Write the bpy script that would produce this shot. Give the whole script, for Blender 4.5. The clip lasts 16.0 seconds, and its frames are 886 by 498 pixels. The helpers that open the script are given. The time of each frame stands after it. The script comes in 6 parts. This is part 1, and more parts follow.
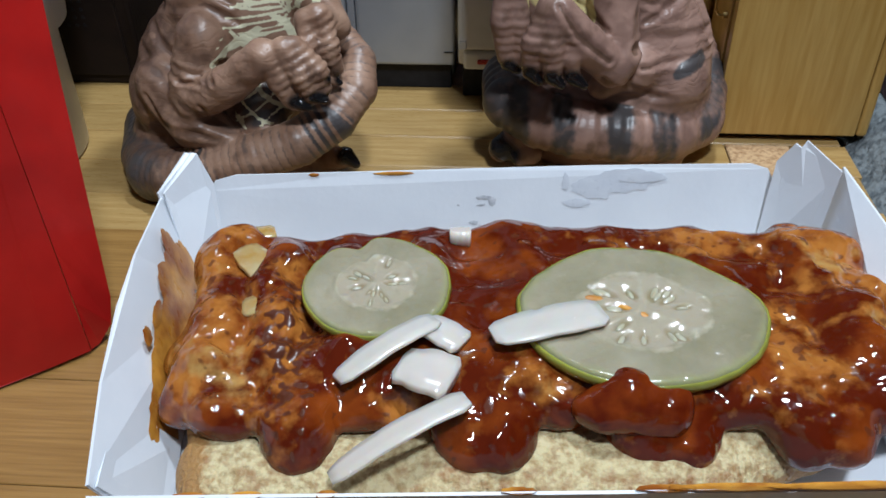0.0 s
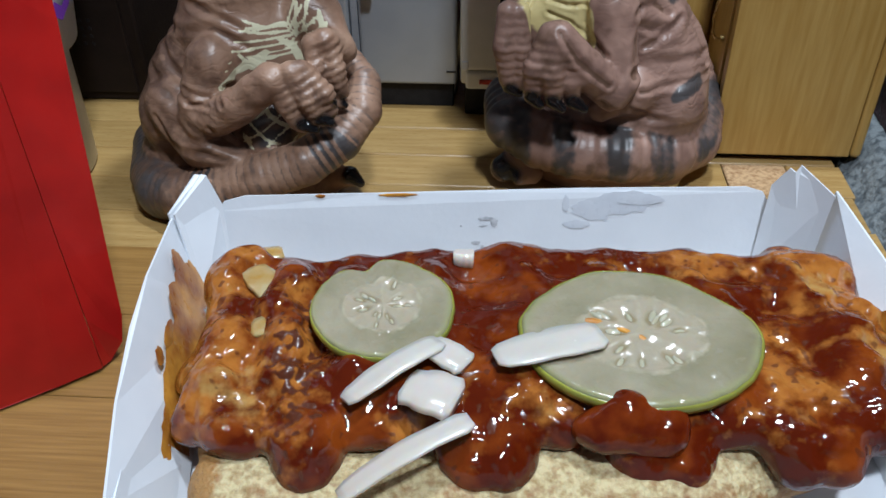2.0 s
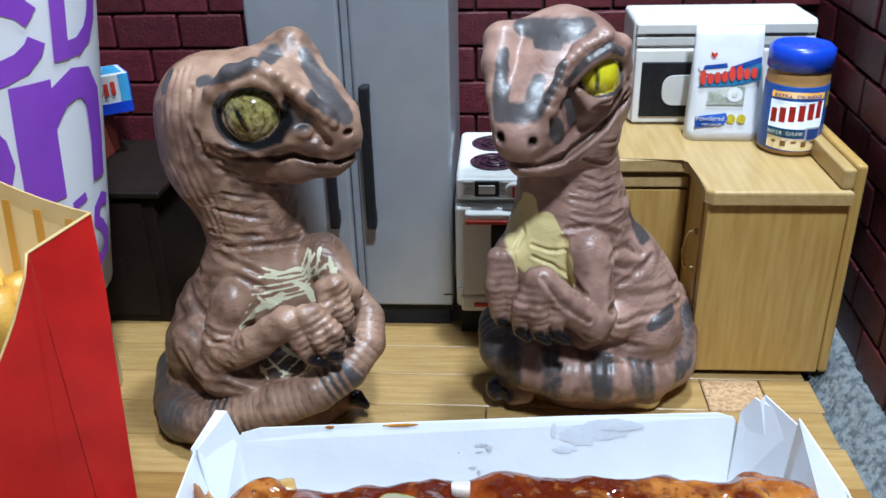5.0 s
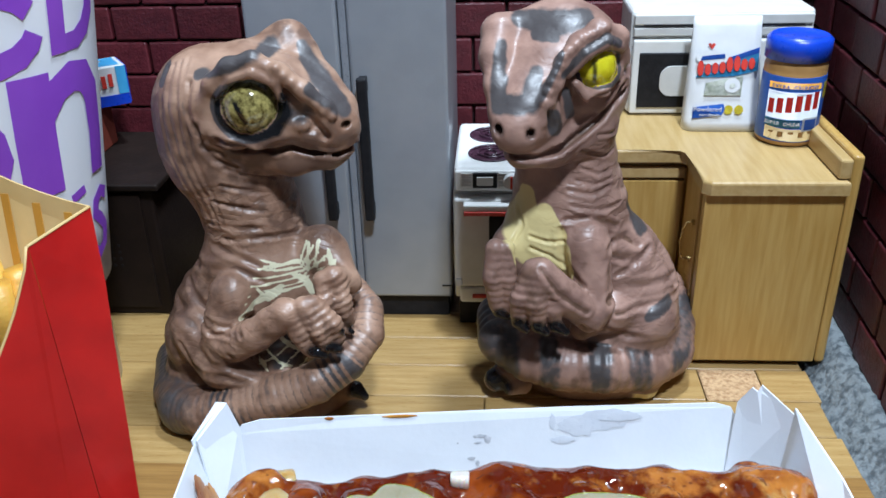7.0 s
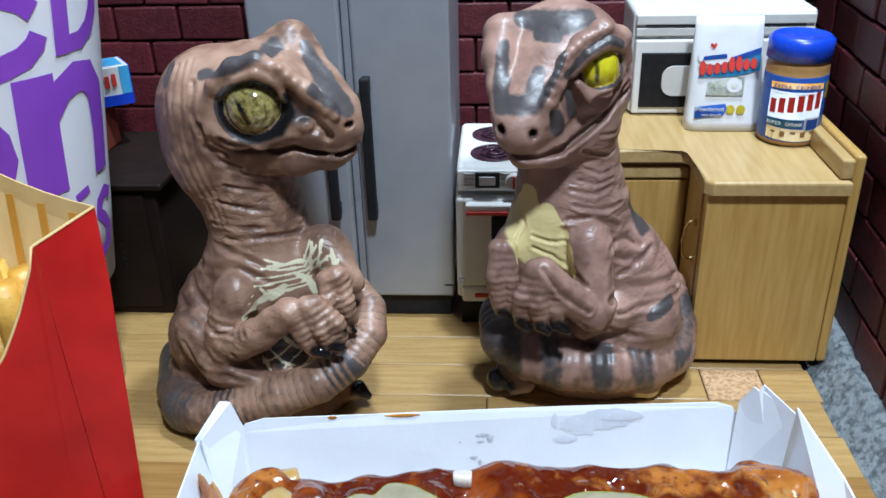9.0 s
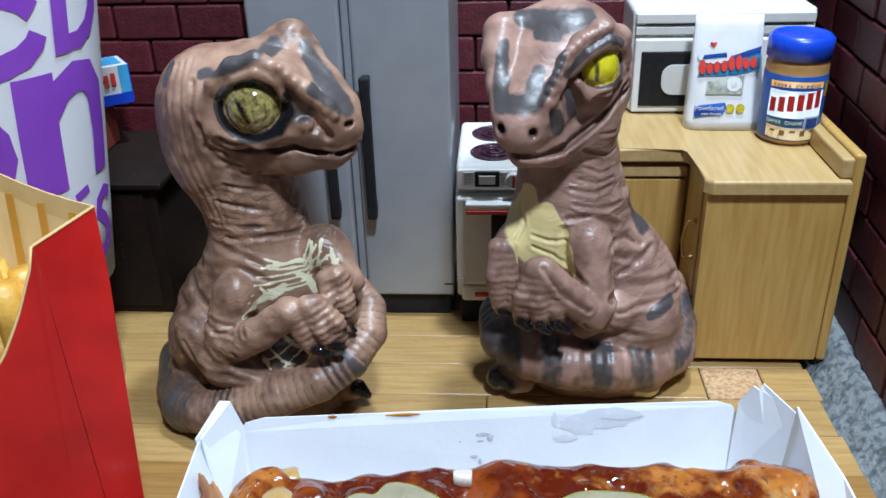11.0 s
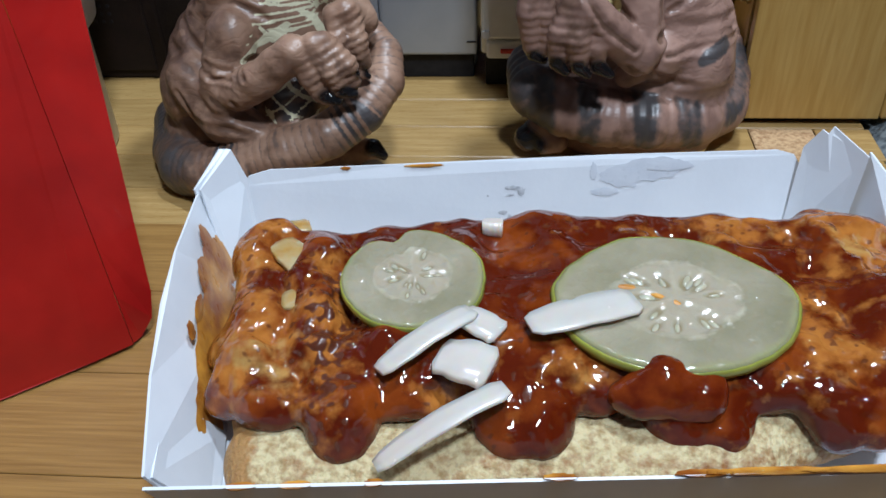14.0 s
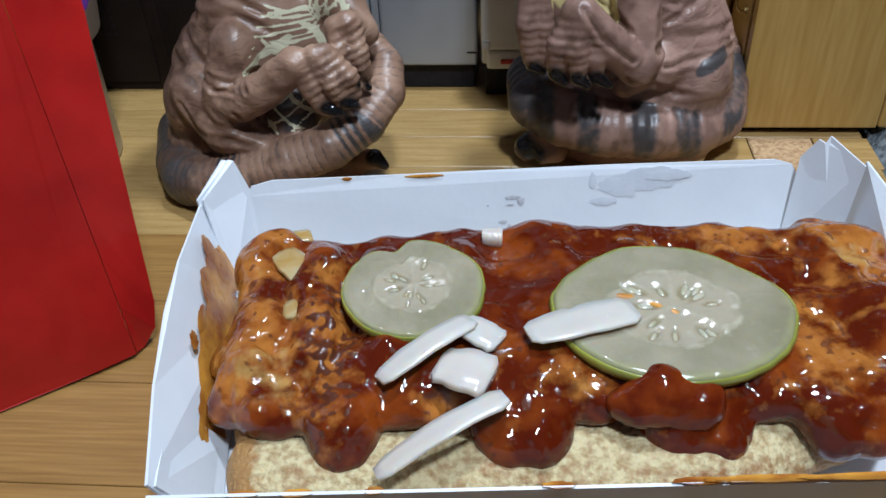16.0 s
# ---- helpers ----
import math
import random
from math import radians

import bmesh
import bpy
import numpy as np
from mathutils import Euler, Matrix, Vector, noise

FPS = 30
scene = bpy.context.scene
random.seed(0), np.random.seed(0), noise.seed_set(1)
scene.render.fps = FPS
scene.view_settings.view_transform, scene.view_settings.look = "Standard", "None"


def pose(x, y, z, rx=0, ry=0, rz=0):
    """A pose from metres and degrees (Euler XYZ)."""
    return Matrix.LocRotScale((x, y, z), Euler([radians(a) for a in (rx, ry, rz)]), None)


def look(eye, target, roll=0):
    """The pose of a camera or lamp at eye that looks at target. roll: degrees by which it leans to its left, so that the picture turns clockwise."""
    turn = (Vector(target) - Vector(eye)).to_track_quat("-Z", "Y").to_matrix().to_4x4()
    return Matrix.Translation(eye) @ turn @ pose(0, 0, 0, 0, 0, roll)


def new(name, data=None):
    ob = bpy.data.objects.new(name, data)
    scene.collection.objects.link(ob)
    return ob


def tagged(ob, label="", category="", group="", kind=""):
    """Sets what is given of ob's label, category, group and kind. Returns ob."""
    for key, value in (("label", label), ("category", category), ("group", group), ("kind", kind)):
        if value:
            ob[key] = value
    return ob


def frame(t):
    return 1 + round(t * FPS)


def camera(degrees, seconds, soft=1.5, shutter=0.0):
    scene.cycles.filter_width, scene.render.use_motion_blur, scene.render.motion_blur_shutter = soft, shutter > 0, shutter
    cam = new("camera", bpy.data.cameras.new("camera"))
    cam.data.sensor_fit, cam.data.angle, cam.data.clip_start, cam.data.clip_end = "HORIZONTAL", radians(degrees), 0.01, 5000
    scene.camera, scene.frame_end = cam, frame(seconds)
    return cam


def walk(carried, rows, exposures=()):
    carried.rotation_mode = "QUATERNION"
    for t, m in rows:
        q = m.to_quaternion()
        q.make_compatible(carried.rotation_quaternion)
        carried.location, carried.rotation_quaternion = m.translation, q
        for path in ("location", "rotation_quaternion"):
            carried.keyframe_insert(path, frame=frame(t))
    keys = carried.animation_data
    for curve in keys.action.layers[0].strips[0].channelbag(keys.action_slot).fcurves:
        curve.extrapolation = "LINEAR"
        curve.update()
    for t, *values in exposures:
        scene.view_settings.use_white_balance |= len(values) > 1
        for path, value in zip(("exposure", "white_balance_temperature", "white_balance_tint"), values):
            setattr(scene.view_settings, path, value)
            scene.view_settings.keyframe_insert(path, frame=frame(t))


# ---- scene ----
# All lengths below are in decimetres unless said otherwise; U turns them into metres.
U = 0.1
cam = camera(54.2, 16.0, soft=1.6, shutter=0.5)
ROWS = [
    (0, 0.00893, 0.01020, 0.14966, 4.512, -37.423, -1.007),
    (0.5, 0.00836, 0.00896, 0.15267, 4.198, -37.449, -0.682),
    (1, 0.00795, 0.00917, 0.15262, 4.663, -37.753, -1.004),
    (1.5, 0.00783, 0.00883, 0.15488, 4.656, -37.382, -0.957),
    (2, 0.00774, 0.00821, 0.15642, 4.329, -37.135, -0.673),
    (2.5, 0.00865, 0.00758, 0.15717, 4.169, -37.480, -0.729),
    (2.7, 0.00866, 0.00738, 0.15775, 4.173, -37.299, -0.737),
    (2.9, 0.00900, 0.00362, 0.16869, 4.253, -33.864, -0.897),
    (3, 0.00924, 0.00097, 0.17637, 4.310, -31.453, -1.008),
    (3.5, 0.01065, -0.00257, 0.18377, 4.199, -26.898, -0.991),
    (4, 0.01067, -0.00282, 0.18515, 4.260, -25.821, -1.169),
    (6.5, 0.00957, -0.00384, 0.18723, 4.210, -26.923, -1.623),
    (7, 0.01029, -0.00390, 0.18745, 4.148, -26.854, -1.583),
    (7.5, 0.00983, -0.00423, 0.18752, 4.185, -26.776, -1.629),
    (8, 0.00996, -0.00467, 0.18803, 4.130, -26.857, -1.615),
    (8.5, 0.01001, -0.00459, 0.18820, 4.199, -26.813, -1.670),
    (9, 0.01007, -0.00452, 0.18817, 4.280, -26.941, -1.628),
    (11.5, 0.00965, -0.00438, 0.18867, 4.221, -27.057, -1.647),
    (12, 0.00862, -0.00462, 0.18902, 4.240, -27.011, -1.662),
    (12.5, 0.00956, -0.00464, 0.18597, 4.611, -27.694, -1.903),
    (12.7, 0.00892, -0.00378, 0.18276, 4.726, -28.417, -1.988),
    (12.9, 0.00730, -0.00161, 0.17465, 5.018, -30.245, -2.203),
    (13, 0.00579, 0.00041, 0.16710, 5.290, -31.945, -2.403),
    (13.1, 0.00534, 0.00302, 0.16226, 5.278, -34.119, -2.361),
    (13.3, 0.00458, 0.00752, 0.15391, 5.258, -37.874, -2.287),
    (13.5, 0.00444, 0.00831, 0.15244, 5.255, -38.532, -2.274),
    (14, 0.00418, 0.00817, 0.15387, 5.585, -38.573, -2.559),
    (14.5, 0.00504, 0.00733, 0.15410, 5.412, -38.379, -2.573),
    (15, 0.00532, 0.00711, 0.15487, 5.664, -38.228, -2.756),
    (15.5, 0.00540, 0.00724, 0.15451, 5.818, -38.179, -2.824),
    (16, 0.00504, 0.00698, 0.15546, 5.818, -38.053, -2.857),
]
walk(cam, [(t, pose(x, y, z, 90 + pitch, 0, yaw) @ pose(0, 0, 0, 0, 0, roll)) for t, x, y, z, yaw, pitch, roll in ROWS],
     exposures=[(0.0, -0.53, 6150, 15), (2.6, -0.53, 6150, 15), (3.05, -0.48, 6000, 14), (3.5, 0.08, 5800, 13), (6.5, -0.03, 5850, 14), (12.5, -0.03, 5850, 14), (13.4, -0.48, 5950, 15), (16.0, -0.48, 5950, 15)])

# ---- light: a pale room and a wide ceiling light above the table ----
world = bpy.data.worlds.new("room_light")
scene.world = world
world.use_nodes = True
world.node_tree.nodes["Background"].inputs[0].default_value = (0.74, 0.87, 1.0, 1)
world.node_tree.nodes["Background"].inputs[1].default_value = 0.075


def area_light(name, eye, target, size, watts, colour):
    data = bpy.data.lights.new(name, "AREA")
    data.shape, data.size, data.energy, data.color = "DISK", size * U, watts, colour
    ob = new(name, data)
    ob.matrix_world = look([c * U for c in eye], [c * U for c in target])
    return ob


area_light("ceiling_light", (1.15, -1.2, 7.2), (-0.1, 2.4, 0.4), 0.8, 6.6, (0.86, 0.96, 1.0))
area_light("ceiling_light_far", (1.05, 2.8, 8.4), (0.3, 2.8, 0.0), 0.7, 6.8, (0.84, 0.96, 1.0))


# ---- materials ----
def material(name, colour, rough=0.5, second=None, scale=300.0, bump=0.0, bump_scale=600.0, metal=0.0, spec=0.5,
             sss=0.0, coat=0.0, stretch=None, spread=(0.35, 0.65), rough_var=0.1, per_object=0.0, trans=0.0):
    m = bpy.data.materials.new(name)
    m.use_nodes = True
    n, l = m.node_tree.nodes, m.node_tree.links
    b = n["Principled BSDF"]
    tc = n.new("ShaderNodeTexCoord")
    mp = n.new("ShaderNodeMapping")
    l.new(tc.outputs["Object"], mp.inputs["Vector"])
    if stretch:
        mp.inputs["Scale"].default_value = stretch
    big = n.new("ShaderNodeTexNoise")
    big.inputs["Scale"].default_value, big.inputs["Detail"].default_value = scale, 6
    l.new(mp.outputs[0], big.inputs["Vector"])
    ramp = n.new("ShaderNodeValToRGB")
    ramp.color_ramp.elements[0].position, ramp.color_ramp.elements[1].position = spread
    ramp.color_ramp.elements[0].color = (*colour, 1)
    ramp.color_ramp.elements[1].color = (*(second or [c * 0.85 for c in colour]), 1)
    l.new(big.outputs["Fac"], ramp.inputs[0])
    out = ramp.outputs[0]
    if per_object:
        info = n.new("ShaderNodeObjectInfo")
        hsv = n.new("ShaderNodeHueSaturation")
        rng = n.new("ShaderNodeMapRange")
        rng.inputs["To Min"].default_value, rng.inputs["To Max"].default_value = 1 - per_object, 1 + per_object
        l.new(info.outputs["Random"], rng.inputs["Value"])
        l.new(rng.outputs[0], hsv.inputs["Value"])
        l.new(out, hsv.inputs["Color"])
        out = hsv.outputs[0]
    l.new(out, b.inputs["Base Color"])
    fine = n.new("ShaderNodeTexNoise")
    fine.inputs["Scale"].default_value, fine.inputs["Detail"].default_value = bump_scale, 4
    l.new(mp.outputs[0], fine.inputs["Vector"])
    rr = n.new("ShaderNodeMapRange")
    rr.inputs["To Min"].default_value, rr.inputs["To Max"].default_value = max(0.02, rough - rough_var), min(1, rough + rough_var)
    l.new(fine.outputs["Fac"], rr.inputs["Value"])
    l.new(rr.outputs[0], b.inputs["Roughness"])
    if bump:
        bp = n.new("ShaderNodeBump")
        bp.inputs["Strength"].default_value, bp.inputs["Distance"].default_value = bump, 0.001
        l.new(fine.outputs["Fac"], bp.inputs["Height"])
        l.new(bp.outputs[0], b.inputs["Normal"])
    b.inputs["Metallic"].default_value = metal
    b.inputs["Specular IOR Level"].default_value = spec
    b.inputs["Coat Weight"].default_value = coat
    b.inputs["Coat Roughness"].default_value = 0.08
    b.inputs["Transmission Weight"].default_value = trans
    if sss:
        b.inputs["Subsurface Weight"].default_value = sss
        b.inputs["Subsurface Scale"].default_value = 0.004
        b.inputs["Subsurface Radius"].default_value = (1.0, 0.6, 0.35)
    return m


def mask_layer(m, attribute, colour, rough=None, break_scale=0.0, break_by=0.25, soft=0.12):
    """Paints colour over a material where a mesh attribute says so, with a broken edge."""
    n, l = m.node_tree.nodes, m.node_tree.links
    b = n["Principled BSDF"]
    at = n.new("ShaderNodeAttribute")
    at.attribute_name = attribute
    fac = at.outputs["Fac"]
    if break_scale:
        tc = n.new("ShaderNodeTexCoord")
        ns = n.new("ShaderNodeTexNoise")
        ns.inputs["Scale"].default_value, ns.inputs["Detail"].default_value = break_scale, 5
        l.new(tc.outputs["Object"], ns.inputs["Vector"])
        mr = n.new("ShaderNodeMapRange")
        mr.inputs["From Min"].default_value, mr.inputs["From Max"].default_value = 0.3, 0.7
        mr.inputs["To Min"].default_value, mr.inputs["To Max"].default_value = -break_by, break_by
        l.new(ns.outputs["Fac"], mr.inputs["Value"])
        ad = n.new("ShaderNodeMath")
        l.new(fac, ad.inputs[0])
        l.new(mr.outputs[0], ad.inputs[1])
        st = n.new("ShaderNodeMapRange")
        st.inputs["From Min"].default_value, st.inputs["From Max"].default_value = 0.5 - soft, 0.5 + soft
        l.new(ad.outputs[0], st.inputs["Value"])
        fac = st.outputs[0]
    mix = n.new("ShaderNodeMix")
    mix.data_type = "RGBA"
    l.new(fac, mix.inputs["Factor"])
    old = b.inputs["Base Color"].links[0].from_socket
    l.new(old, mix.inputs["A"])
    mix.inputs["B"].default_value = (*colour, 1)
    l.new(mix.outputs["Result"], b.inputs["Base Color"])
    if rough is not None:
        mixr = n.new("ShaderNodeMix")
        l.new(fac, mixr.inputs["Factor"])
        l.new(b.inputs["Roughness"].links[0].from_socket, mixr.inputs["A"])
        mixr.inputs["B"].default_value = rough
        l.new(mixr.outputs["Result"], b.inputs["Roughness"])
    return m


M_BRICK = material("maroon_brick", (0.105, 0.016, 0.022), 0.45, (0.07, 0.010, 0.015), 260, 0.35, 900, per_object=0.25)
M_MORTAR = material("dark_mortar", (0.030, 0.010, 0.012), 0.8, (0.02, 0.006, 0.008), 400, 0.5, 900)
M_CONCRETE = material("grey_concrete", (0.20, 0.225, 0.235), 0.85, (0.085, 0.10, 0.11), 330, 1.0, 500, spread=(0.45, 0.62))
M_PLANK = material("pale_plank", (0.41, 0.265, 0.100), 0.30, (0.33, 0.198, 0.066), 45, 0.12, 250, stretch=(1, 14, 14), per_object=0.10)
M_BAMBOO = material("bamboo_board", (0.32, 0.175, 0.050), 0.35, (0.21, 0.106, 0.028), 40, 0.15, 160, stretch=(1, 26, 26), spread=(0.3, 0.7), per_object=0.06)
M_CORK = material("particle_board", (0.55, 0.36, 0.19), 0.9, (0.30, 0.16, 0.07), 700, 0.8, 900, spread=(0.42, 0.7))
M_PINE = material("pine_wood", (0.51, 0.325, 0.098), 0.38, (0.42, 0.245, 0.060), 38, 0.1, 220, stretch=(14, 14, 1))
M_PINE_X = material("pine_worktop", (0.48, 0.335, 0.145), 0.34, (0.41, 0.27, 0.10), 40, 0.1, 220, stretch=(10, 1, 10))
M_STEEL = material("silver_paint", (0.36, 0.385, 0.42), 0.34, (0.33, 0.355, 0.39), 90, 0.05, 1500, metal=0.35)
M_STEEL_EDGE = material("silver_trim", (0.38, 0.41, 0.46), 0.3, None, 90, 0.05, 1500, metal=0.4)
M_BLACK = material("black_plastic", (0.010, 0.010, 0.012), 0.55, (0.016, 0.016, 0.018), 300, 0.2, 900, spec=0.2)
M_WHITE = material("white_plastic", (0.72, 0.72, 0.70), 0.35, (0.66, 0.66, 0.63), 120, 0.05, 900)
M_WHITE_GREY = material("grey_white_plastic", (0.60, 0.60, 0.58), 0.4, (0.54, 0.54, 0.52), 120, 0.05, 900)
M_RED_TRIM = material("red_trim", (0.55, 0.045, 0.03), 0.4, None, 300, 0.05)
M_BURNER = material("burner_print", (0.030, 0.010, 0.020), 0.3, (0.10, 0.045, 0.07), 500, 0.2, spread=(0.5, 0.7))
M_BRASS = material("brass_wire", (0.60, 0.45, 0.20), 0.3, None, 300, 0.0, metal=1.0)
M_BROWN = material("dark_brown_plastic", (0.014, 0.0075, 0.0055), 0.6, (0.010, 0.0055, 0.004), 120, 0.1, 800, spec=0.22)
M_CARD = material("white_card", (0.76, 0.80, 0.85), 0.42, (0.72, 0.76, 0.815), 60, 0.06, 500)
M_STAIN = material("sauce_stain", (0.60, 0.28, 0.04), 0.30, (0.27, 0.075, 0.010), 130, 0.2, 300, spread=(0.36, 0.66), spec=0.3)
M_WET = material("wet_card", (0.66, 0.70, 0.76), 0.30, (0.61, 0.65, 0.715), 200, 0.05)
M_SCUFF = material("scuffed_card", (0.36, 0.38, 0.42), 0.6, (0.6, 0.62, 0.66), 900, 0.1)
M_CUP = material("white_cup_card", (0.86, 0.88, 0.92), 0.38, (0.83, 0.85, 0.90), 40, 0.05)
M_PURPLE = material("purple_print", (0.29, 0.075, 0.60), 0.38, (0.26, 0.065, 0.56), 60, 0.05)
M_RED = material("red_carton_card", (0.44, 0.012, 0.009), 0.36, (0.33, 0.007, 0.006), 55, 0.05, 300)
M_TAN = material("carton_inside", (0.62, 0.44, 0.19), 0.55, (0.57, 0.39, 0.155), 90, 0.05)
M_STRIPE = material("yellow_stripe", (0.50, 0.24, 0.03), 0.5, (0.45, 0.21, 0.025), 90)
M_FRY = material("fried_potato", (0.66, 0.40, 0.075), 0.42, (0.55, 0.29, 0.04), 130, 0.4, 400, sss=0.25)
M_BLUE = material("blue_plastic", (0.012, 0.06, 0.55), 0.3, (0.01, 0.05, 0.48), 120, 0.05)
M_BLUE_PRINT = material("blue_print", (0.02, 0.09, 0.42), 0.4, (0.03, 0.12, 0.48), 200)
M_SKY_PRINT = material("light_blue_print", (0.05, 0.32, 0.62), 0.4, (0.08, 0.38, 0.66), 200)
M_PEANUT = material("peanut_spread", (0.42, 0.24, 0.085), 0.4, (0.36, 0.195, 0.06), 200)
M_RED_PRINT = material("red_print", (0.62, 0.045, 0.03), 0.4)
M_YELLOW_PRINT = material("yellow_print", (0.75, 0.62, 0.05), 0.4)
M_ORANGE_PRINT = material("orange_print", (0.72, 0.36, 0.05), 0.4)
M_PAPER = material("white_paper", (0.68, 0.69, 0.69), 0.4, (0.62, 0.63, 0.64), 80, 0.15, 200)
M_GREEN_GREY = material("doughnut_print", (0.46, 0.50, 0.40), 0.5, (0.70, 0.72, 0.66), 400)
M_BUN = material("bread_crumb", (0.60, 0.50, 0.285), 0.8, (0.36, 0.245, 0.11), 560, 1.0, 800, sss=0.2, spread=(0.42, 0.66))
mask_layer(M_BUN, "crust", (0.36, 0.19, 0.06), 0.5, 300, 0.3)
mask_layer(M_BUN, "stain", (0.27, 0.12, 0.035), 0.4, 420, 0.5, 0.35)
M_PATTY = material("glazed_patty", (0.40, 0.145, 0.026), 0.12, (0.19, 0.040, 0.006), 170, 0.6, 420, sss=0.05, spread=(0.36, 0.68))
mask_layer(M_PATTY, "pale", (0.42, 0.235, 0.07), 0.2, 260, 0.45, 0.3)
mask_layer(M_PATTY, "sauce", (0.085, 0.0090, 0.0018), 0.06, 170, 0.42, 0.24)
mask_layer(M_PATTY, "thin", (0.215, 0.042, 0.005), 0.07, 120, 0.42, 0.38)
mask_layer(M_PATTY, "char", (0.085, 0.022, 0.009), 0.3, 420, 0.55)


def wet_ripples(m, scale, strength, low, high):
    """Small wet bumps in broken patches, on top of the bump that the material has."""
    n, l = m.node_tree.nodes, m.node_tree.links
    b = n["Principled BSDF"]
    tc, ns, where, rng, bp = (n.new(k) for k in ("ShaderNodeTexCoord", "ShaderNodeTexNoise", "ShaderNodeTexNoise", "ShaderNodeMapRange", "ShaderNodeBump"))
    ns.inputs["Scale"].default_value, ns.inputs["Detail"].default_value = scale, 2
    where.inputs["Scale"].default_value, where.inputs["Detail"].default_value = 130, 2
    l.new(tc.outputs["Object"], ns.inputs["Vector"])
    l.new(tc.outputs["Object"], where.inputs["Vector"])
    rng.inputs["From Min"].default_value, rng.inputs["From Max"].default_value = low, high
    rng.inputs["To Max"].default_value = strength
    l.new(where.outputs["Fac"], rng.inputs["Value"])
    l.new(rng.outputs[0], bp.inputs["Strength"])
    bp.inputs["Distance"].default_value = 0.0006
    l.new(ns.outputs["Fac"], bp.inputs["Height"])
    if b.inputs["Normal"].links:
        l.new(b.inputs["Normal"].links[0].from_socket, bp.inputs["Normal"])
    l.new(bp.outputs[0], b.inputs["Normal"])


M_SAUCE = material("barbecue_sauce", (0.090, 0.0095, 0.0022), 0.07, (0.190, 0.032, 0.004), 160, 0.40, 380, sss=0.03, spread=(0.40, 0.72), rough_var=0.04)
knots = M_PATTY.node_tree
for node in list(knots.nodes):
    if node.bl_idname == "ShaderNodeBump":
        at, less = knots.nodes.new("ShaderNodeAttribute"), knots.nodes.new("ShaderNodeMapRange")
        at.attribute_name = "sauce"
        less.inputs["To Min"].default_value, less.inputs["To Max"].default_value = 0.55, 0.16
        knots.links.new(at.outputs["Fac"], less.inputs["Value"])
        knots.links.new(less.outputs[0], node.inputs["Strength"])
wet_ripples(M_PATTY, 430, 0.8, 0.42, 0.62)
wet_ripples(M_SAUCE, 380, 0.6, 0.42, 0.62)
for m in (M_PATTY, M_SAUCE):
    for node in m.node_tree.nodes:
        if node.bl_idname == "ShaderNodeTexNoise" and node.inputs["Scale"].default_value > 350:
            node.inputs["Detail"].default_value = 0.6
M_PICKLE = material("pickle_flesh", (0.47, 0.42, 0.305), 0.12, (0.29, 0.265, 0.165), 65, 0.5, 300, sss=0.35, spread=(0.30, 0.72), coat=0.3, trans=0.22)
mask_layer(M_PICKLE, "core", (0.48, 0.42, 0.31), None, 320, 0.35, 0.30)
mask_layer(M_PICKLE, "vein", (0.55, 0.50, 0.375), None, 500, 0.20, 0.25)
mask_layer(M_PICKLE, "cell", (0.37, 0.30, 0.18), 0.08, 420, 0.20, 0.25)
mask_layer(M_PICKLE, "edge", (0.37, 0.365, 0.19), None, 200, 0.25, 0.30)
M_RIND = material("pickle_rind", (0.33, 0.33, 0.05), 0.20, (0.18, 0.19, 0.04), 45, 0.2, 300, sss=0.3, coat=0.3)
M_SEED = material("pickle_seed", (0.64, 0.58, 0.43), 0.14, (0.54, 0.48, 0.33), 300, 0.1, sss=0.4, coat=0.5, trans=0.2)
M_ONION = material("raw_onion", (0.68, 0.63, 0.58), 0.26, (0.57, 0.51, 0.45), 60, 0.04, 320, sss=0.6, coat=0.2, spread=(0.25, 0.75), trans=0.08, rough_var=0.03)
M_ONION_SAUCED = material("sauced_onion", (0.52, 0.30, 0.075), 0.14, (0.60, 0.48, 0.26), 130, 0.25, 320, sss=0.45, coat=0.4, trans=0.20)


